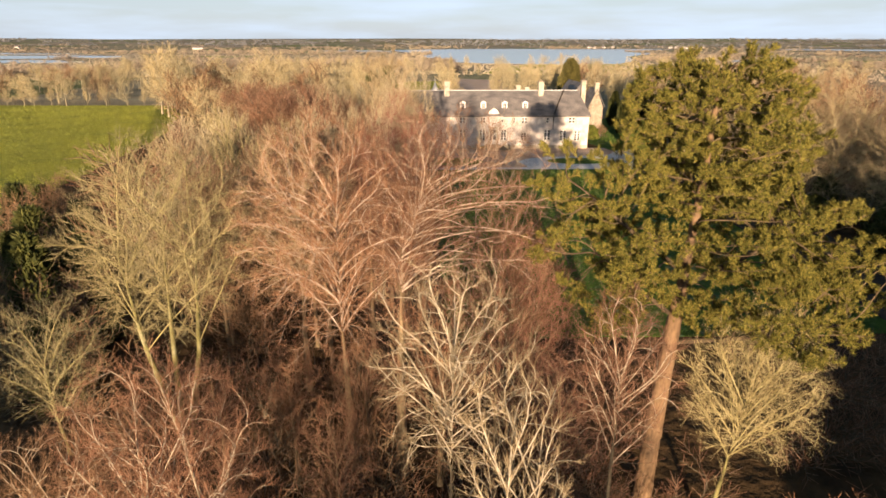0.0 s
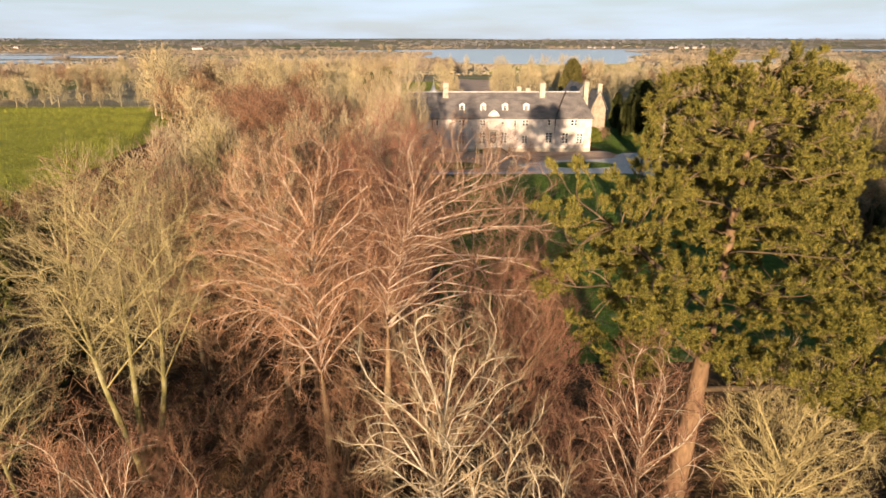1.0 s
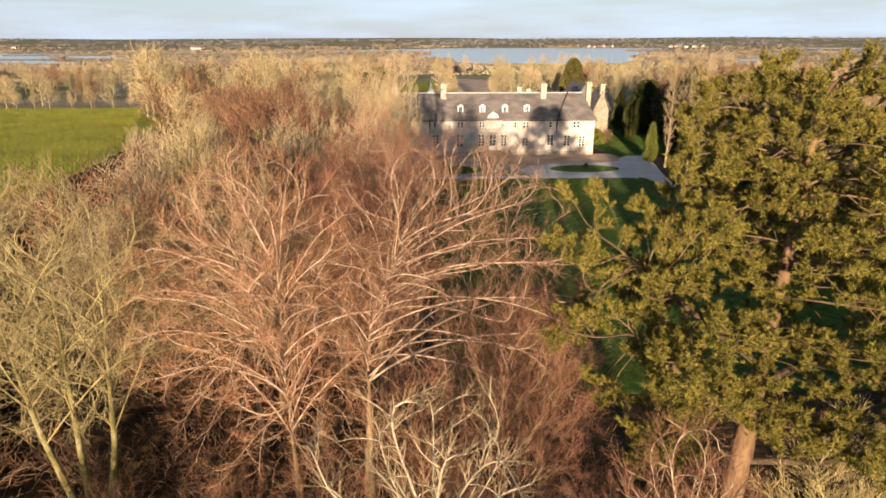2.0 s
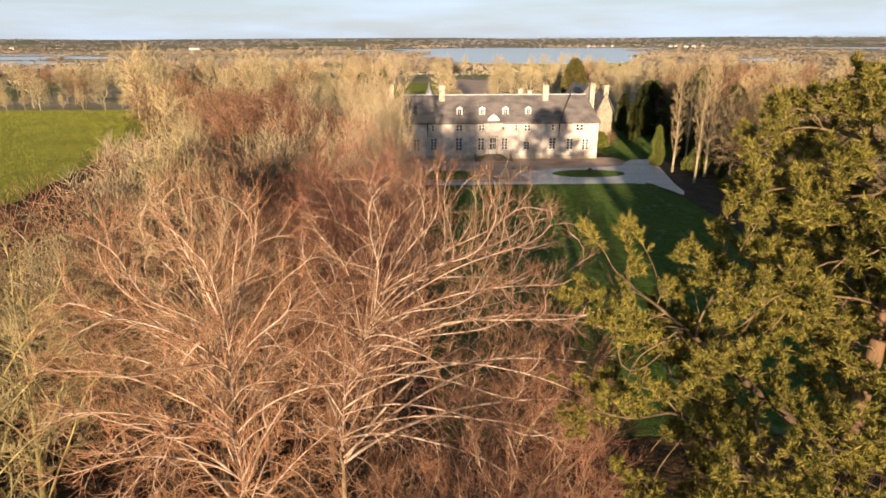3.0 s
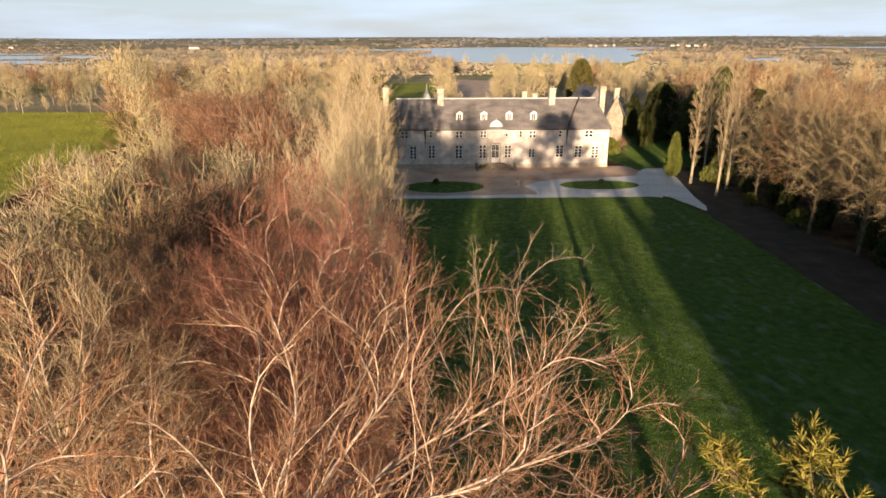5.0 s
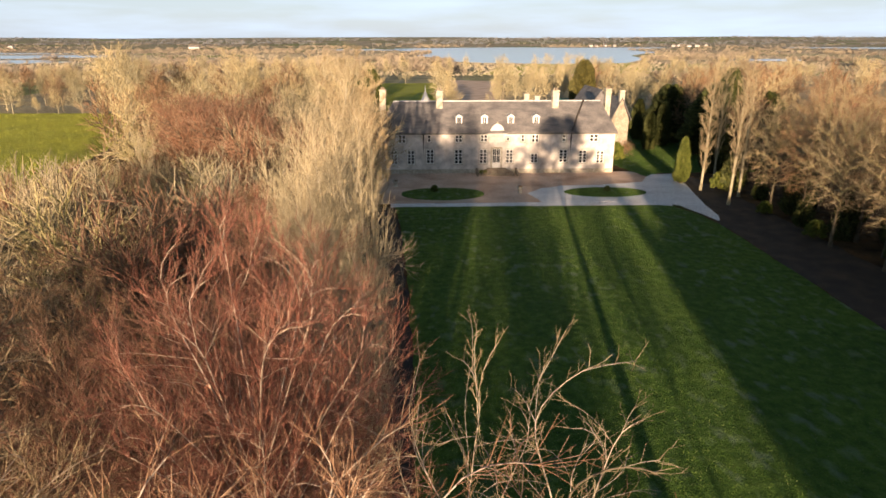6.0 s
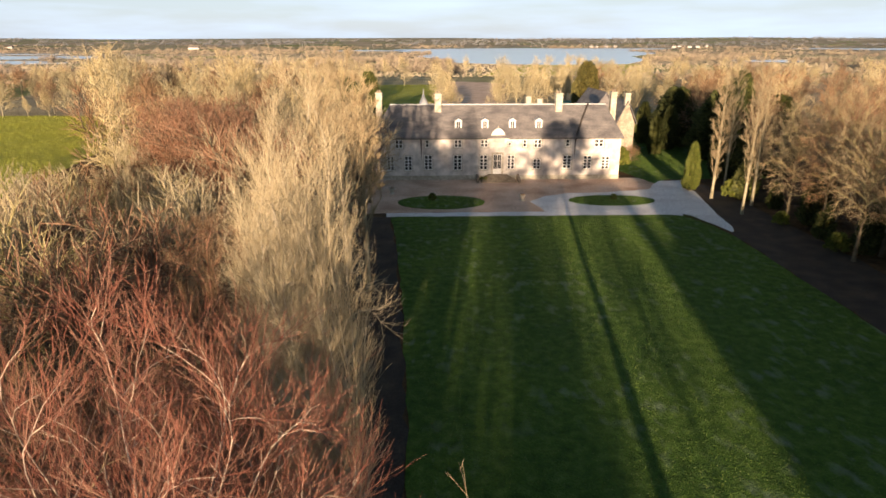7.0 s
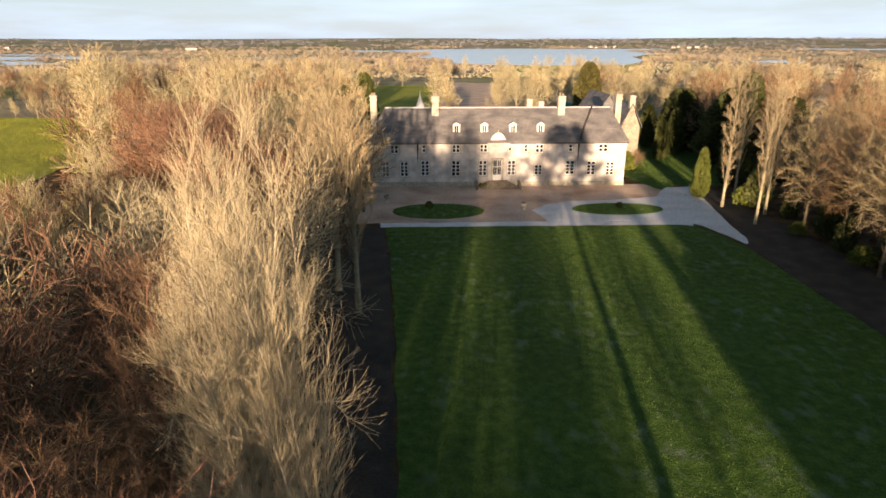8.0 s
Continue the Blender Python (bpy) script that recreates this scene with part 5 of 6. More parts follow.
    q = s[..., None]
    at = (1 - q) ** 2 * a + 2 * q * (1 - q) * b + q * q * c
    d = unit(c - b) * rng.uniform(0.4, 1.1, (m, n, 1)) + 0.62 * rng.standard_normal((m, n, 3))
    d[..., 2] += 0.2
    at, d = at.reshape(-1, 3), d.reshape(-1, 3)
    v, t = needles(at, d, rng.uniform(0.12, 0.18, len(at)), 0.0118, rng)
    part("crown", mesh_of("crown", v, None, t, NEEDLES, smooth=False), NEEDLES, root)


pine(5)

# ---- thickets under the trees ----
thickets = [tree("thicket", (6.6, 23.6), 6.4, 31, THICKET, BARK_DARK, TWIG_RUSSET, "tangled red-brown thicket under the trees", "shrub", "thickets under the trees"),
            tree("thicket", (-8.2, 22.0), 6.0, 32, THICKET, BARK_DARK, TWIG_BROWN, "tangled brown thicket under the trees", "shrub", "thickets under the trees")]
# spots beyond x = 18 are added to shade the lawn
spots = [(0.2, 21.6), (3.4, 20.6), (6.0, 26.0), (-2.8, 22.6), (-5.8, 20.0), (-12.4, 22.8), (-15.2, 25.2), (-9.6, 30.2), (-5.4, 31.6), (0.6, 31.2), (3.6, 29.6), (-13.8, 31.4), (6.4, 30.4), (-1.4, 34.4), (-11.4, 36.6), (-6.2, 41.0), (-2.2, 40.8), (-10.2, 45.0), (4.4, 22.6), (19.6, 25.0), (22.2, 30.0), (24.6, 22.0), (18.4, 18.4), (8.4, 20.2), (-3.2, 18.2)]
rng_s = random.Random(4)
for i, (x, y) in enumerate(spots):
    s = rng_s.uniform(0.75, 1.1)
    copy_thing(thickets[0 if x > 2 or rng_s.random() < 0.35 else 1], pose(x, y, 0, 0, 0, rng_s.uniform(0, 360)) @ Matrix.Scale(s, 4))

# ---- the woods on both sides ----
MID = dict(trunk=0.62, girth=0.013, limbs=13, clear=0.24, limb_angle=(78, 22), limb_len=(0.38, 0.28), n2=8, len2=(0.17, 0.13), n3=8, len3=(0.10, 0.075), n4=0, fine=0.018, round=7)
MIDUP = dict(UPRIGHT, split=False, limb_mat=BARK_ASH, f2=0.03, f3=0.02, stems=2, limbs=12, n2=7, n3=7, n4=0, fine=0.020, round=7, len3=(0.08, 0.06))
WOOD = "bare trees of the wood beside the lawn"
mids = [tree("wood_tree", (-14.5, 40), 15, 41, MID, BARK_DARK, TWIG_BROWN, "bare brown-twigged tree in the wood", group=WOOD),
        tree("wood_tree", (-17.8, 57), 15, 42, dict(MID, limb_len=(0.36, 0.32)), BARK_LICHEN, TWIG_LICHEN, "bare lichened tree in the wood", group=WOOD),
        tree("wood_tree", (-4.4, 57), 16, 43, MIDUP, BARK_ASH, TWIG_PALE, "bare upright tree with straw-coloured twigs", group=WOOD),
        tree("wood_tree", (-12.2, 63.5), 15, 44, dict(MID, limb_angle=(60, 18)), BARK_DARK, TWIG_PALE, "bare pale-twigged tree in the wood", group=WOOD),
        tree("wood_tree", (-10.5, 84), 14, 45, dict(MID, limb_angle=(45, 12)), BARK_DARK, TWIG_RUSSET, "bare tree with russet twigs in the wood", group=WOOD)]
def edge_tree(x, y, height, seed, twig, label):
    return grown("wood_tree", [[(x, y, 0), (x, y, height * 0.4), (x + 0.2, y, height * 0.68)]], [(x, y, height * 0.6, 4.1, 4.1, height * 0.4, 520, 0.42)], seed, BARK_DARK, LIMB_LICHEN, twig, label, WOOD, [(0, (x, y, height * 0.6), (4.1, 4.1, height * 0.4), 24, dict(low=-0.7, leave=(0.45, 0.98), rise=0.6))], girth=0.2, up=0.15, shoots=3, sub=0, long=0.9, tip=0.0105, fine=0.0095, step=0.45, kill=0.6, single=False)


mids += [edge_tree(47.5, 44, 15.6, 46, TWIG_ASH, "tall bare tree with a clear trunk at the wood's edge"),
         edge_tree(49.5, 52, 15.6, 47, TWIG_BROWN, "tall bare brown-twigged tree with a clear trunk")]
placed = [(-5, 84), (-2.8, 79.5), (-7.4, 87.5), (47.5, 44), (49.5, 52), (-14.5, 40), (-17.8, 57), (-4.4, 57), (-12.2, 63.5), (-10.5, 84), (-0.9, 45.6), (-4.6, 48.5), (-8.4, 51.5), (-3, 36.8), (-7.6, 34)]
heights = [15, 15, 16, 15, 14, 16, 16]


def plant(kinds, tall, area, count, gap, size, seed, keep=lambda x, y: True):
    """Copies of the given trees, strewn over an area."""
    rng = random.Random(seed)
    made = tries = 0
    while made < count and tries < count * 60:
        tries += 1
        x, y = rng.uniform(*area[:2]), rng.uniform(*area[2:])
        if not keep(x, y) or any((x - a) ** 2 + (y - b) ** 2 < gap * gap for a, b in placed):
            continue
        placed.append((x, y))
        i = rng.choice(kinds)
        s = size(x, y, rng) / tall[i]
        w = s * rng.uniform(0.92, 1.12)
        copy_thing(mids[i], pose(x, y, 0, 0, 0, rng.uniform(0, 360)) @ Matrix.Diagonal((w, w, s, 1)))
        made += 1


# a russet band further back
plant([4], heights, (-40, -9, 86, 126), 14, 4.2, lambda x, y, r: r.uniform(13.5, 15.5), 8, lambda x, y: -22 - 0.45 * (y - 86) < x < -8 - 0.5 * (y - 86))
# left wood: from the lawn's edge to the meadow
plant([3, 0, 3, 4], heights, (-48, -6, 38, 66), 20, 4.2, lambda x, y, r: r.uniform(12, 14.5), 6, lambda x, y: x > -20 - 0.30 * (y - 38))
plant([1, 3, 2, 3, 2, 4], heights, (-48, -2.6, 52, 112), 44, 4.6, lambda x, y, r: min(r.uniform(13, 16.5) - 0.10 * max(0, -x - 16), 30 if x > 2.6 - 0.41 * (y - 33) else (max(4.0, 21 - 0.2 * (y - 33)) if y < 92 else 12.0 if x > 3.6 - 0.543 * (y - 33) else 5.0)), 7,
      lambda x, y: x > -20 - 0.30 * (y - 38) and x < -2.6 - 0.05 * max(0, y - 60))
# right wood: a row along the verge, then depth
plant([5, 6, 5], heights, (45.5, 54, 38, 100), 28, 3.6, lambda x, y, r: r.uniform(14.5, 17), 9)
plant([6, 6, 5, 4], heights, (52, 92, 48, 128), 26, 5.0, lambda x, y, r: r.uniform(13, 16), 10, lambda x, y: y > 1.35 * (x - 52) + 50)

# poplars by the drive
def poplar(x, y, height, seed, label, low):
    mid, half = (height + low) / 2, (height - low) / 2
    return grown("poplar", [[(x, y, 0), (x + 0.1, y, height * 0.4), (x, y, height * 0.86)]], [(x, y, mid, 1.25, 1.25, half, 800, 0.5)], seed, BARK_ASH, TWIG_ASH, TWIG_ASH, label, "poplars by the drive", [(0, (x, y, mid), (1.15, 1.15, half), 34, dict(SPIRE, low=-0.9, leave=(0.12, 0.97)))], girth=0.18, up=0.9, long=0.6, rise=0.9, shoots=3, sub=1, tip=0.010, fine=0.011, step=0.4, kill=0.5, single=False)


pop = poplar(42.8, 111.5, 18.4, 51, "tall narrow bare poplar at the edge of the drive", 2.0)
pop2 = poplar(43.0, 103.2, 20.3, 52, "tall bare poplar with a clear pale trunk", 4.5)
copy_thing(pop, pose(46.5, 107.5, 0, 0, 0, 80) @ Matrix.Scale(1.02, 4))
copy_thing(pop2, pose(47.5, 117.5, 0, 0, 0, 190) @ Matrix.Scale(0.95, 4))
for x, y, k, a in ((-5.0, 84.0, 1.04, 20), (-2.8, 79.5, 0.95, 130), (-7.4, 87.5, 1.0, 250)):
    copy_thing(pop2, pose(x, y, 0, 0, 0, a) @ Matrix.Diagonal((1.35 * k, 1.35 * k, k, 1)))


def leafy(name, at, profile, height, count, size, mat, label, category, seed, trunk=0.3):
    """An evergreen: a short stem under a dense coat of small leaf sprays."""
    rng = np.random.default_rng(seed)
    root = tagged(new(name), label, category)
    root.matrix_basis = pose(*at, 0)
    z = rng.random(count)
    az = rng.uniform(0, 2 * np.pi, count)
    lump = 1 + 0.14 * np.sin(5 * az + 9 * z) + 0.12 * np.sin(3 * az - 14 * z + 1)
    rad = np.array([profile(k) for k in z]) * lump * np.sqrt(rng.uniform(0.5, 1, count))
    base = np.stack([rad * np.cos(az), rad * np.sin(az), 0.25 + z * (height - 0.25)], -1)
    out = np.stack([np.cos(az), np.sin(az), 0.9 + 0.5 * rng.standard_normal(count)], -1) + 0.35 * rng.standard_normal((count, 3))
    v, t = spikes(base, out, rng.uniform(0.7, 1.4, count) * size, rng.uniform(0.25, 0.45, count) * size)
    tb = Tubes()
    p, r = stem(rng, height * 0.8, trunk, k=5)
    tb.add(p, r, 7, 0.05, rng)
    part("trunk", tb.mesh("trunk", BARK_DARK), BARK_DARK, root)
    part("crown", mesh_of("crown", v, None, t, mat, smooth=False), mat, root)
    return root


cyp = leafy("cypress", (41.9, 116.6), lambda k: 1.25 * (1 - k) ** 0.55 * (0.6 + min(k * 3, 0.4)), 7.0, 5000, 0.28, CYPRESS, "columnar green cypress beside the drive", "tree", 61)
leafy("evergreen_oak", (44.4, 190), lambda k: 4.3 * (1 - k) ** 0.42 * (0.55 + min(k * 1.6, 0.45)), 15.9, 6500, 0.62, OLIVE_LEAF, "olive-green conical evergreen tree beyond the house", "tree", 62, 0.5)
laurel = leafy("laurel_bush", (45.8, 88.5), lambda k: 1.0 * (1 - k ** 2) ** 0.5, 1.9, 900, 0.3, CYPRESS, "small green laurel bush under the trees", "shrub", 63, 0.05)
for x, y, s in ((47.5, 76, 0.9), (37.2, 136.0, 1.6), (-6.6, 122.6, 1.4), (46.0, 112, 1.3), (45.4, 98.5, 0.8)):
    copy_thing(laurel, pose(x, y, 0, 0, 0, 40 * x) @ Matrix.Scale(s, 4))
leafy("ivy_yew", (50.5, 124), lambda k: 3.0 * (1 - k) ** 0.5 * (0.5 + min(k * 2, 0.5)), 15.0, 5200, 0.55, EVERGREEN, "dark ivy-clad evergreen at the wood's edge", "tree", 64, 0.35)
leafy("ivy_yew", (56.5, 134), lambda k: 3.6 * (1 - k) ** 0.5 * (0.5 + min(k * 2, 0.5)), 16.0, 5200, 0.6, EVERGREEN, "dark evergreen in the wood beside the house", "tree", 65, 0.35)

yew = leafy("ivy_yew", (-9.5, 166), lambda k: 3.4 * (1 - k) ** 0.45 * (0.5 + min(k * 2, 0.5)), 14.5, 3600, 0.65, EVERGREEN, "dark yew at the rear lawn, elsewhere standing in for shade", "tree", 67, 0.3)
copy_thing(yew, pose(-14, 171, 0, 0, 0, 60) @ Matrix.Scale(0.9, 4))
# dark yews of both loops stand in for bare wood in shade
for x, y, k in ((57, 141, 1.0), (60, 129, 1.0), (62.5, 150, 1.0), (55, 157, 0.95)):
    copy_thing(yew, pose(x, y, 0, 0, 0, 31 * x) @ Matrix.Diagonal((1.7 * k, 1.7 * k, 0.86 * k, 1)))
for x, y, k in ((47.5, 147, 0.5), (52, 152, 0.6), (57, 146, 0.55), (49.5, 160, 0.6), (55.5, 161, 0.66), (62, 154, 0.66)):
    copy_thing(yew, pose(x, y, 0, 0, 0, 67 * x) @ Matrix.Scale(k, 4))

# ---- trees round and behind the house ----
def vista(x, y):
    """The two open strips of field behind the house."""
    d = y - 33
    return y < 345 and (-5 - 0.044 * d < x < 5 + 0.007 * d or 0 + 0.044 * d < x < 6 + 0.098 * d)



FAR = dict(trunk=0.55, girth=0.016, limbs=9, clear=0.25, limb_angle=(62, 18), limb_len=(0.36, 0.34), n2=6, len2=(0.2, 0.16), n3=7, len3=(0.14, 0.11), n4=0, fine=0.032, round=5)
start = len(mids)
mids += [tree("park_tree", (-9, 137), 14, 71, FAR, BARK_ASH, TWIG_GOLD, "bare pale tree behind the house", group="trees behind the house"),
         tree("alder_tree", (10, 200), 14, 72, dict(FAR, limb_angle=(45, 14)), BARK_ASH, TWIG_GOLD, "bare yellowish tree behind the house", group="trees behind the house"),
         tree("oak_tree", (58, 150), 14, 73, FAR, BARK_DARK, TWIG_BROWN, "bare brown tree behind the house", group="trees behind the house")]
heights += [14, 14, 14]
placed += [(-9, 137), (10, 200), (58, 150), (44.4, 190), (41, 185), (38, 180)]
plant([7, 7, 8], heights, (-30, -9, 126, 172), 13, 4.5, lambda x, y, r: r.uniform(11, 15), 21)
plant([8, 7, 8], heights, (-75, 90, 178, 300), 62, 6.0, lambda x, y, r: r.uniform(11, 16), 22, lambda x, y: not vista(x, y))
plant([8, 7, 7], heights, (-190, 240, 300, 470), 90, 9.0, lambda x, y, r: r.uniform(8, 15), 29, lambda x, y: not vista(x, y) and not in_lake(x, y))
plant([9, 9, 9, 8], heights, (46, 140, 130, 260), 50, 5.5, lambda x, y, r: r.uniform(12, 16), 23, lambda x, y: x > (54 if y < 168 else 46 + 0.08 * (y - 128)))
plant([7, 8, 9], heights, (-95, -30, 112, 210), 30, 5.5, lambda x, y, r: r.uniform(11, 17), 24, lambda x, y: x > -50 - 0.42 * (y - 112) + 6 and x < -24)
for x, y, hh, a in ((-74, 182, 21.5, 10), (-68, 176, 20, 95), (-79, 190, 20.5, 200), (-71, 188, 21, 300), (-50, 200, 20, 140), (-45, 195, 19, 30)):
    copy_thing(mids[7 if a < 150 else 8], pose(x, y, 0, 0, 0, a) @ Matrix.Scale(hh / 14, 4))
    placed.append((x, y))
for i in range(34):
    x = -86 - 5.6 * i + 1.8 * math.sin(7.0 * i)
    copy_thing(mids[8 if i % 3 else 7], pose(x, 216 + 2.5 * math.sin(3.1 * i), 0, 0, 0, 77 * i) @ Matrix.Scale((8.5 + 2.5 * math.sin(2.3 * i)) / 14, 4))
    placed.append((x, 217))
plant([8, 9, 7], heights, (-280, -75, 222, 320), 70, 5.0, lambda x, y, r: r.uniform(8, 14), 26, lambda x, y: x > -0.9 * y)

# trees added out of view, behind and beside the way, to cast shade
plant([7, 9, 9], heights, (-58, 64, -95, -42), 16, 5.0, lambda x, y, r: r.uniform(11, 14), 27)
plant([9], heights, (21, 64, -40, 34), 18, 3.8, lambda x, y, r: r.uniform(12, 15), 28, lambda x, y: x > 24 + 0.62 * max(0, y))
# unseen beeches set to shade the lawn on both sides of its lit strip
for x, y, k in ((14.2, -33, 1.6), (17.6, -30, 1.5), (21.4, -34, 1.62), (25.4, -31, 1.55)):
    copy_thing(young, pose(x, y, 0, 0, 0, 40 * x) @ Matrix.Scale(k, 4))
for x, y, k in ((-12.5, -36, 1.28), (-8.6, -34, 1.3), (-4.7, -37, 1.28), (-1.0, -35, 1.26), (-2.8, -46, 1.4), (-6.6, -44, 1.38)):
    copy_thing(young, pose(x, y, 0, 0, 0, 70 * x) @ Matrix.Scale(k, 4))
# unseen yew drawn out narrow to cast one dark band on the lawn
copy_thing(yew, pose(10.7, -36, 0, 0, 0, 15) @ Matrix.Diagonal((0.42, 0.42, 1.2, 1)))
# unseen hollies added in these two loops to block the low sun
holly = leafy("holly", (27, 4), lambda k: 3.2 * max(0.0, 1 - k) ** 0.5 * (0.6 + min(k * 2, 0.4)), 11.0, 1400, 1.05, EVERGREEN, "dense dark holly in the wood, many unseen and added for shade", "tree", 66, 0.2)
for x, y, s in ((23, -6, 0.9), (31, -2, 1.1), (33, 8, 1.0), (37, 2, 1.2), (39, 12, 1.15), (42, 18, 1.15), (44, 6, 1.2), (47, 22, 1.15), (50, 12, 1.25), (28, -14, 1.2), (36, -12, 1.2), (-30, 2, 0.9), (-34, -8, 1.1), (-39, 4, 1.0), (-44, -4, 1.0), (-50, 8, 0.9), (-28, -14, 1.0)):
    copy_thing(holly, pose(x, y, 0, 0, 0, 37 * x) @ Matrix.Scale(s, 4))
for x, y, s in ((43, 28, 0.6), (46, 34, 0.6), (52, 30, 0.6), (55, 40, 0.6), (50, 42, 0.6), (-24, -22, 0.66), (-19, -20, 0.7), (-14, -21, 0.72), (-9, -19, 0.66), (-4, -22, 0.72), (0.5, -20, 0.66), (14.5, -20, 0.7), (17, -6, 0.95), (21, -4, 1.3), (25, -7, 1.0), (19, -12, 1.2), (23, -12, 1.3), (18, -22, 0.9)):
    copy_thing(holly, pose(x, y, 0, 0, 0, 37 * x) @ Matrix.Scale(s, 4))
# undergrowth along the wood edges; on the left dark hollies stand in for shadow
for i in range(22):
    copy_thing(holly if i % 3 else thickets[1], pose(-21 - 1.15 * i + 2.5 * math.sin(3.3 * i), 30 + 1.9 * i + 3 * math.sin(1.9 * i), 0, 0, 0, 53 * i) @ Matrix.Scale((0.5 if i % 3 else 1.2) + 0.1 * math.sin(4.7 * i), 4))
for i in range(26):
    copy_thing(holly, pose(50.5 + 4.5 * math.sin(2.7 * i) + 0.05 * i, 46 + 2.6 * i, 0, 0, 0, 71 * i) @ Matrix.Scale(0.42 + 0.12 * math.sin(5.1 * i), 4))


for x, y, k in ((38.2, 138.0, 0.6), (40.2, 138.4, 0.62), (37.0, 136.4, 0.45)):
    copy_thing(thickets[1], pose(x, y, 0, 0, 0, 50 * x) @ Matrix.Scale(k, 4))


# ---- far woods and hedges ----
def brush(name, spots_xyhw, mat, label, seed, stems=24):
    """Far woodland: every clump a bundle of slim leaning stems."""
    rng = np.random.default_rng(seed)
    a = np.array(spots_xyhw)
    n = len(a)
    z = np.array([ground_height(x, y) for x, y in a[:, :2]])
    off = rng.normal(0, 0.22, (n, stems, 3)) * a[:, None, 3:4]
    base = np.stack([a[:, None, 0] + off[..., 0], a[:, None, 1] + off[..., 1], z[:, None] + a[:, None, 2] * rng.uniform(0.0, 0.5, (n, stems))], -1).reshape(-1, 3)
    way = rng.standard_normal((n * stems, 3)) * (0.8, 0.8, 0.5) + (0, 0, 0.75)
    h = a[:, None, 2] * rng.uniform(0.3, 0.62, (n, stems))
    wid = (a[:, None, 3] * rng.uniform(0.03, 0.075, (n, stems))).ravel()
    v, t = spikes(base, way, h.ravel(), wid)
    return tagged(new(name, mesh_of(name, v, None, t, mat, smooth=False)), label, "woodland", kind="stuff")


def far_spots():
    rng = random.Random(91)
    mixed, pale = [], []
    for _ in range(200000):
        if len(mixed) + len(pale) > 4600:
            break
        d = 400 * (7.0 ** rng.random())
        a = radians(rng.uniform(-46, 46))
        x, y = d * math.sin(a), d * math.cos(a)
        if in_lake(x, y) or (-330 < x < -60 and y < 215) or (30 < x < 220 and 415 < y < 680):
            continue
        patch = noise.noise((x / 140, y / 90, 0.3))
        hedge = abs(noise.noise((x / 190, y / 120, 5.7)))
        if patch < 0.22 and hedge > 0.035:
            continue
        s = (rng.uniform(4, 9) if patch > 0.22 else rng.uniform(2.5, 5.5)) * (1 if d < 900 else 0.8)
        (mixed if noise.noise((x / 60, y / 60, 3)) > -0.1 else pale).append((x, y, s, s * 0.7 * (1 + d / 1600)))
    return mixed, pale


mixed, pale = far_spots()
brush("far_woods", mixed, HAZED_WOOD, "distant brown and olive winter woods and hedges, paled for haze", 92)
brush("far_woods", pale, HAZED_PALE_WOOD, "distant yellowish winter woods and hedges, paled for haze", 93)
rng_r = np.random.default_rng(97)
rd = 420 * 4.0 ** rng_r.random(32000)
ra = np.radians(rng_r.uniform(-45, 45, 32000))
reeds = np.column_stack([rd * np.sin(ra), rd * np.cos(ra)])
reeds = np.array([p for p in reeds if not in_lake(p[0], p[1], 1.04) and not (-330 < p[0] < -60 and p[1] < 216)])
rv, rt = spikes(np.column_stack([reeds, np.zeros(len(reeds))]), np.column_stack([0.2 * rng_r.standard_normal((len(reeds), 2)), np.ones(len(reeds))]), rng_r.uniform(0.4, 1.0, len(reeds)), rng_r.uniform(0.5, 1.1, len(reeds)))
tagged(new("marsh_grass", mesh_of("marsh_grass", rv, None, rt, REED, smooth=False)), "pale dry reeds and marsh grass of the wetland", "grass", kind="stuff")
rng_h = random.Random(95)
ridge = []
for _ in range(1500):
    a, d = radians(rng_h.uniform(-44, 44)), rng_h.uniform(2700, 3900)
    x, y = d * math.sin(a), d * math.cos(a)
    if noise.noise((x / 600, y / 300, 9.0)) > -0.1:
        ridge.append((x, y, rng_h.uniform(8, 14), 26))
brush("far_ridge_woods", ridge, HAZED_RIDGE, "wooded ridge on the horizon, haze put into its colour", 96, 12)


# ---- grass ----
def blades(name, spots, height, width, mat, label, seed):
    rng = np.random.default_rng(seed)
    n = len(spots)
    base = np.column_stack([spots, np.full(n, 0.03)])
    way = np.column_stack([0.35 * rng.standard_normal(n), 0.35 * rng.standard_normal(n), np.ones(n)])
    v, t = spikes(base, way, rng.uniform(0.6, 1.2, n) * height, rng.uniform(0.7, 1.2, n) * width)
    return tagged(new(name, mesh_of(name, v, None, t, mat, smooth=False)), label, "grass", kind="stuff")


rng_g = np.random.default_rng(101)
xy = np.column_stack([rng_g.uniform(1.4, 36.8, 30000), 46 + 32 * rng_g.random(30000)])
blades("grass", xy, 0.07, 0.03, GRASS_BLADES, "short green turf of the lawn", 102)
xy = np.column_stack([rng_g.uniform(0.2, 37.0, 22000), 78 + 25 * rng_g.random(22000)])
blades("grass", xy, 0.09, 0.04, GRASS_BLADES, "short green turf before the drive", 106)
xy = np.column_stack([rng_g.uniform(-135, -54, 40000), rng_g.uniform(74, 215, 40000)])
xy = xy[xy[:, 0] < -53 - np.maximum(0, xy[:, 1] - 72) * 0.18 - np.maximum(0, xy[:, 1] - 150) * 0.18]
blades("grass", xy, 0.12, 0.065, MEADOW_BLADES, "sunlit yellow-green meadow grass", 103)
xy = np.column_stack([rng_g.uniform(40, 60, 6000), rng_g.uniform(124, 172, 6000)])
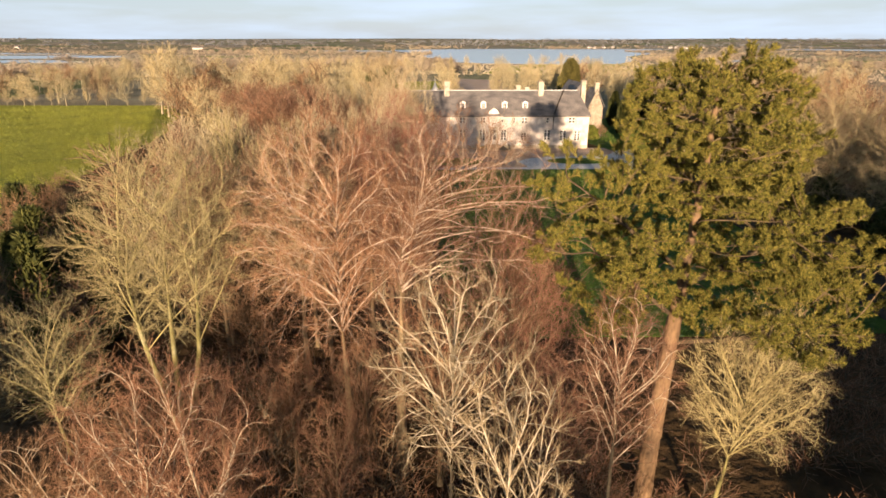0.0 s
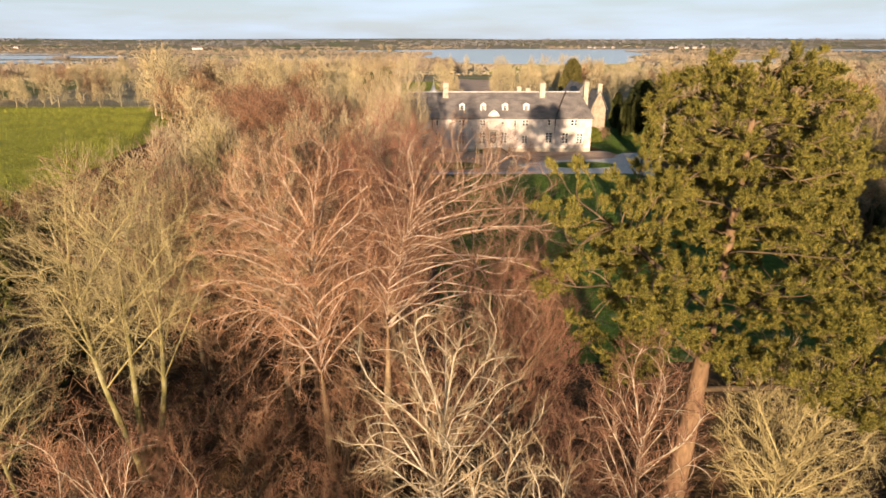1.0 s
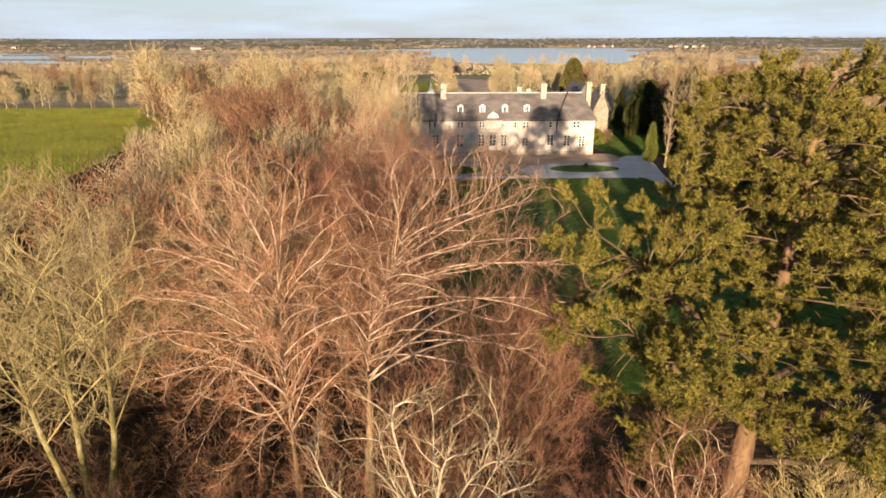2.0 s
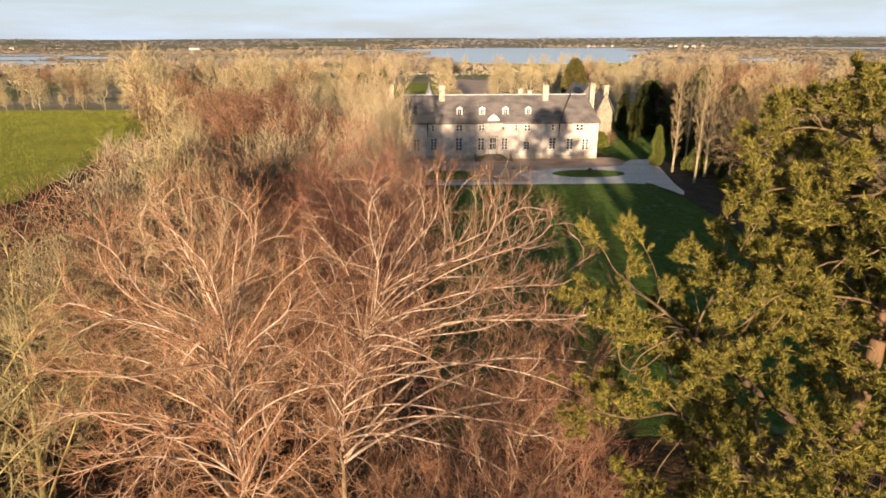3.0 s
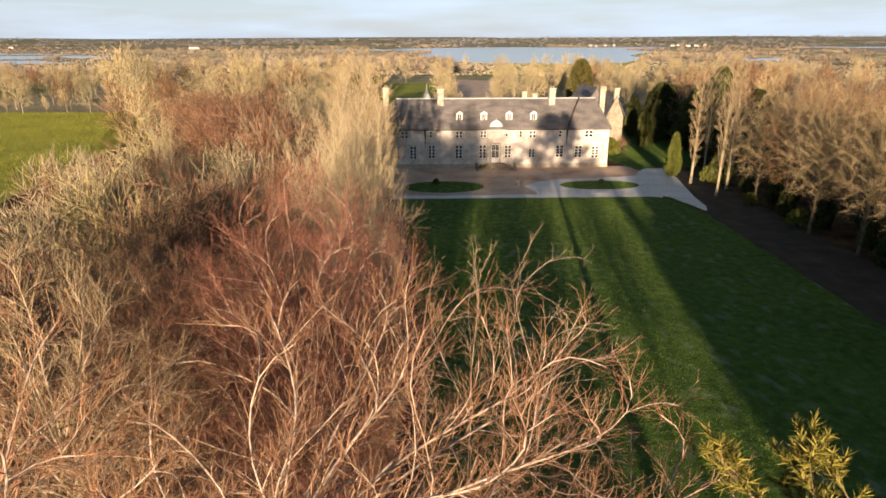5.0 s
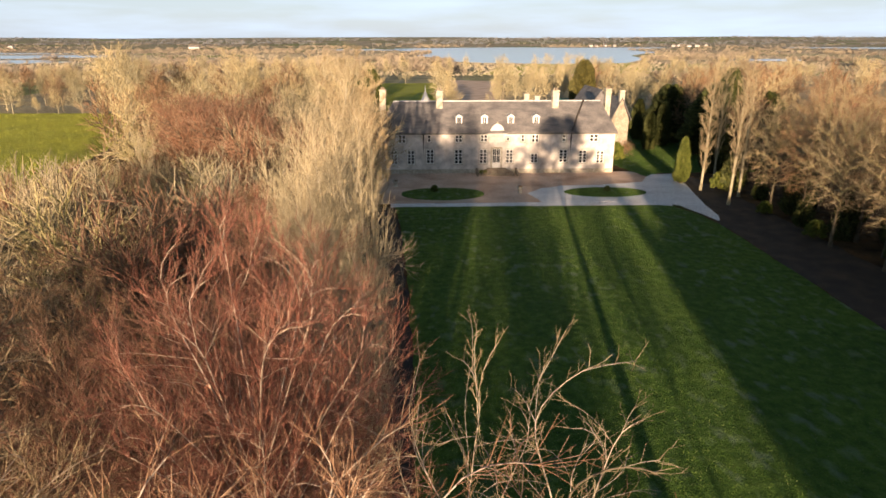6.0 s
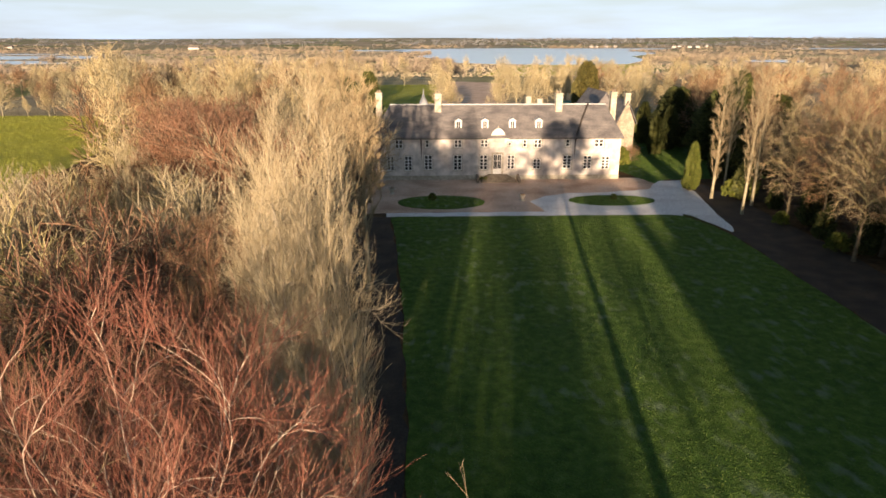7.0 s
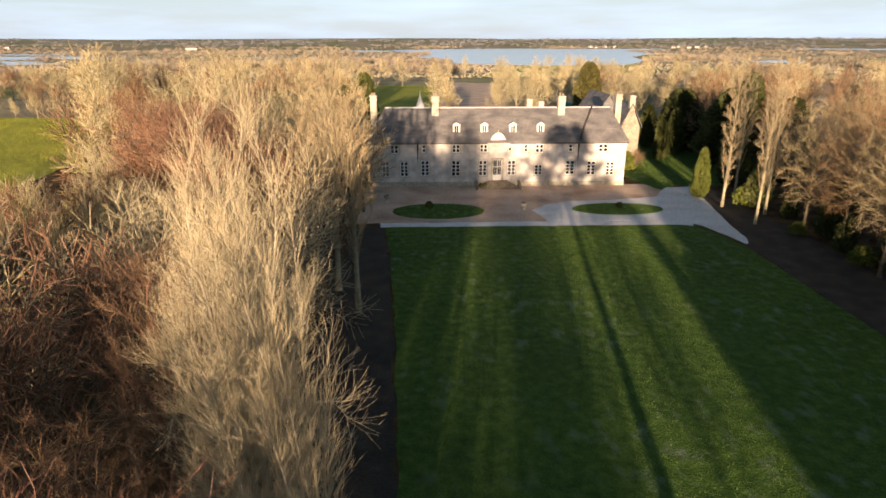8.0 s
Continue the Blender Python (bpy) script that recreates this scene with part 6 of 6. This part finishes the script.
blades("grass", xy, 0.12, 0.07, GRASS_BLADES, "turf beside the house", 104)
for ox, oy, ry in ((28.4, 110.7, 2.8), (4.6, 110.4, 3.6)):
    a, q = rng_g.uniform(0, 6.2832, 2200), np.sqrt(rng_g.random(2200))
    blades("grass", np.column_stack([ox + 5.9 * q * np.cos(a), oy + ry * q * np.sin(a)]), 0.14, 0.05, GRASS_BLADES, "turf of a small grass island", 105)


# ---- far buildings ----
def far_house(x, y, w, d, h, turn):
    root = tagged(new("far_house"), "small pale far-off house with a slate roof", "house", "far-off houses")
    root.matrix_basis = pose(x, y, ground_height(x, y) - 0.2, 0, 0, turn)
    part("wall", boxes((0, w, 0, d, 0, h)), RENDER, root)
    part("roof", prism([(-0.4, -0.4, h), (-0.4, d + 0.4, h), (-0.4, d / 2, h + d * 0.45)], (w + 0.8, 0, 0)), SLATE, root)
    for k in range(3):
        part("window", boxes((w * (0.2 + 0.25 * k), w * (0.2 + 0.25 * k) + 1.2, -0.05, 0.05, h * 0.35, h * 0.7)), GLASS, root)


rng_f = random.Random(131)
for i in range(11):
    far_house(rng_f.uniform(480, 980), rng_f.uniform(2050, 2290), rng_f.uniform(8, 13), rng_f.uniform(7, 9), rng_f.uniform(4, 5.5), rng_f.uniform(-25, 25))
far_house(-600, 1700, 26, 9, 4.5, 6)
far_house(-1150, 1850, 14, 8, 5, -10)


# ---- small things before the house ----
PLANTERS = [(15.9, 111.0), (-2.4, 115.6)]
shrub = leafy("clipped_shrub", (3.4, 111.2), lambda k: 0.5 * math.sqrt(max(0.0, 1 - k * k * 0.9)), 1.1, 420, 0.16, CYPRESS, "small rounded shrub on the grass oval", "shrub", 141, 0.04)
for x, y, k in ((28.7, 111.0, 0.8), (11.4, 124.0, 0.6), (12.0, 123.4, 0.7)):
    copy_thing(shrub, pose(x, y, 0, 0, 0, 61 * x) @ Matrix.Scale(k, 4))


def planter(x, y):
    root = tagged(new("stone_planter"), "weathered stone planter with a small plant on the forecourt", "planter", "planters on the forecourt")
    root.matrix_basis = pose(x, y, 0.02)
    bm = bmesh.new()
    rings = [(0.36, 0.0), (0.36, 0.12), (0.26, 0.2), (0.24, 0.42), (0.40, 0.66), (0.46, 0.82), (0.46, 0.9), (0.38, 0.9), (0.34, 0.76)]
    cols = []
    for r, z in rings:
        cols.append([bm.verts.new((r * math.cos(a * math.pi / 6), r * math.sin(a * math.pi / 6), z)) for a in range(12)])
    for a, b in zip(cols, cols[1:]):
        for i in range(12):
            bm.faces.new((a[i], a[(i + 1) % 12], b[(i + 1) % 12], b[i]))
    bm.faces.new(cols[-1])
    bm.faces.new(cols[0][::-1])
    bmesh.ops.recalc_face_normals(bm, faces=bm.faces)
    part("urn", bm, STONE, root)
    rng = np.random.default_rng(int(x * 10) + 500)
    n = 120
    d = rng.standard_normal((n, 3)) * (1, 1, 0.4) + (0, 0, 0.9)
    v, t = spikes(np.column_stack([rng.normal(0, 0.12, (n, 2)), np.full(n, 0.74)]), d, rng.uniform(0.2, 0.42, n), np.full(n, 0.035))
    part("plant", mesh_of("plant", v, None, t, TWIG_BROWN, smooth=False), TWIG_BROWN, root, "dry brown plant")


for x, y in PLANTERS:
    planter(x, y)
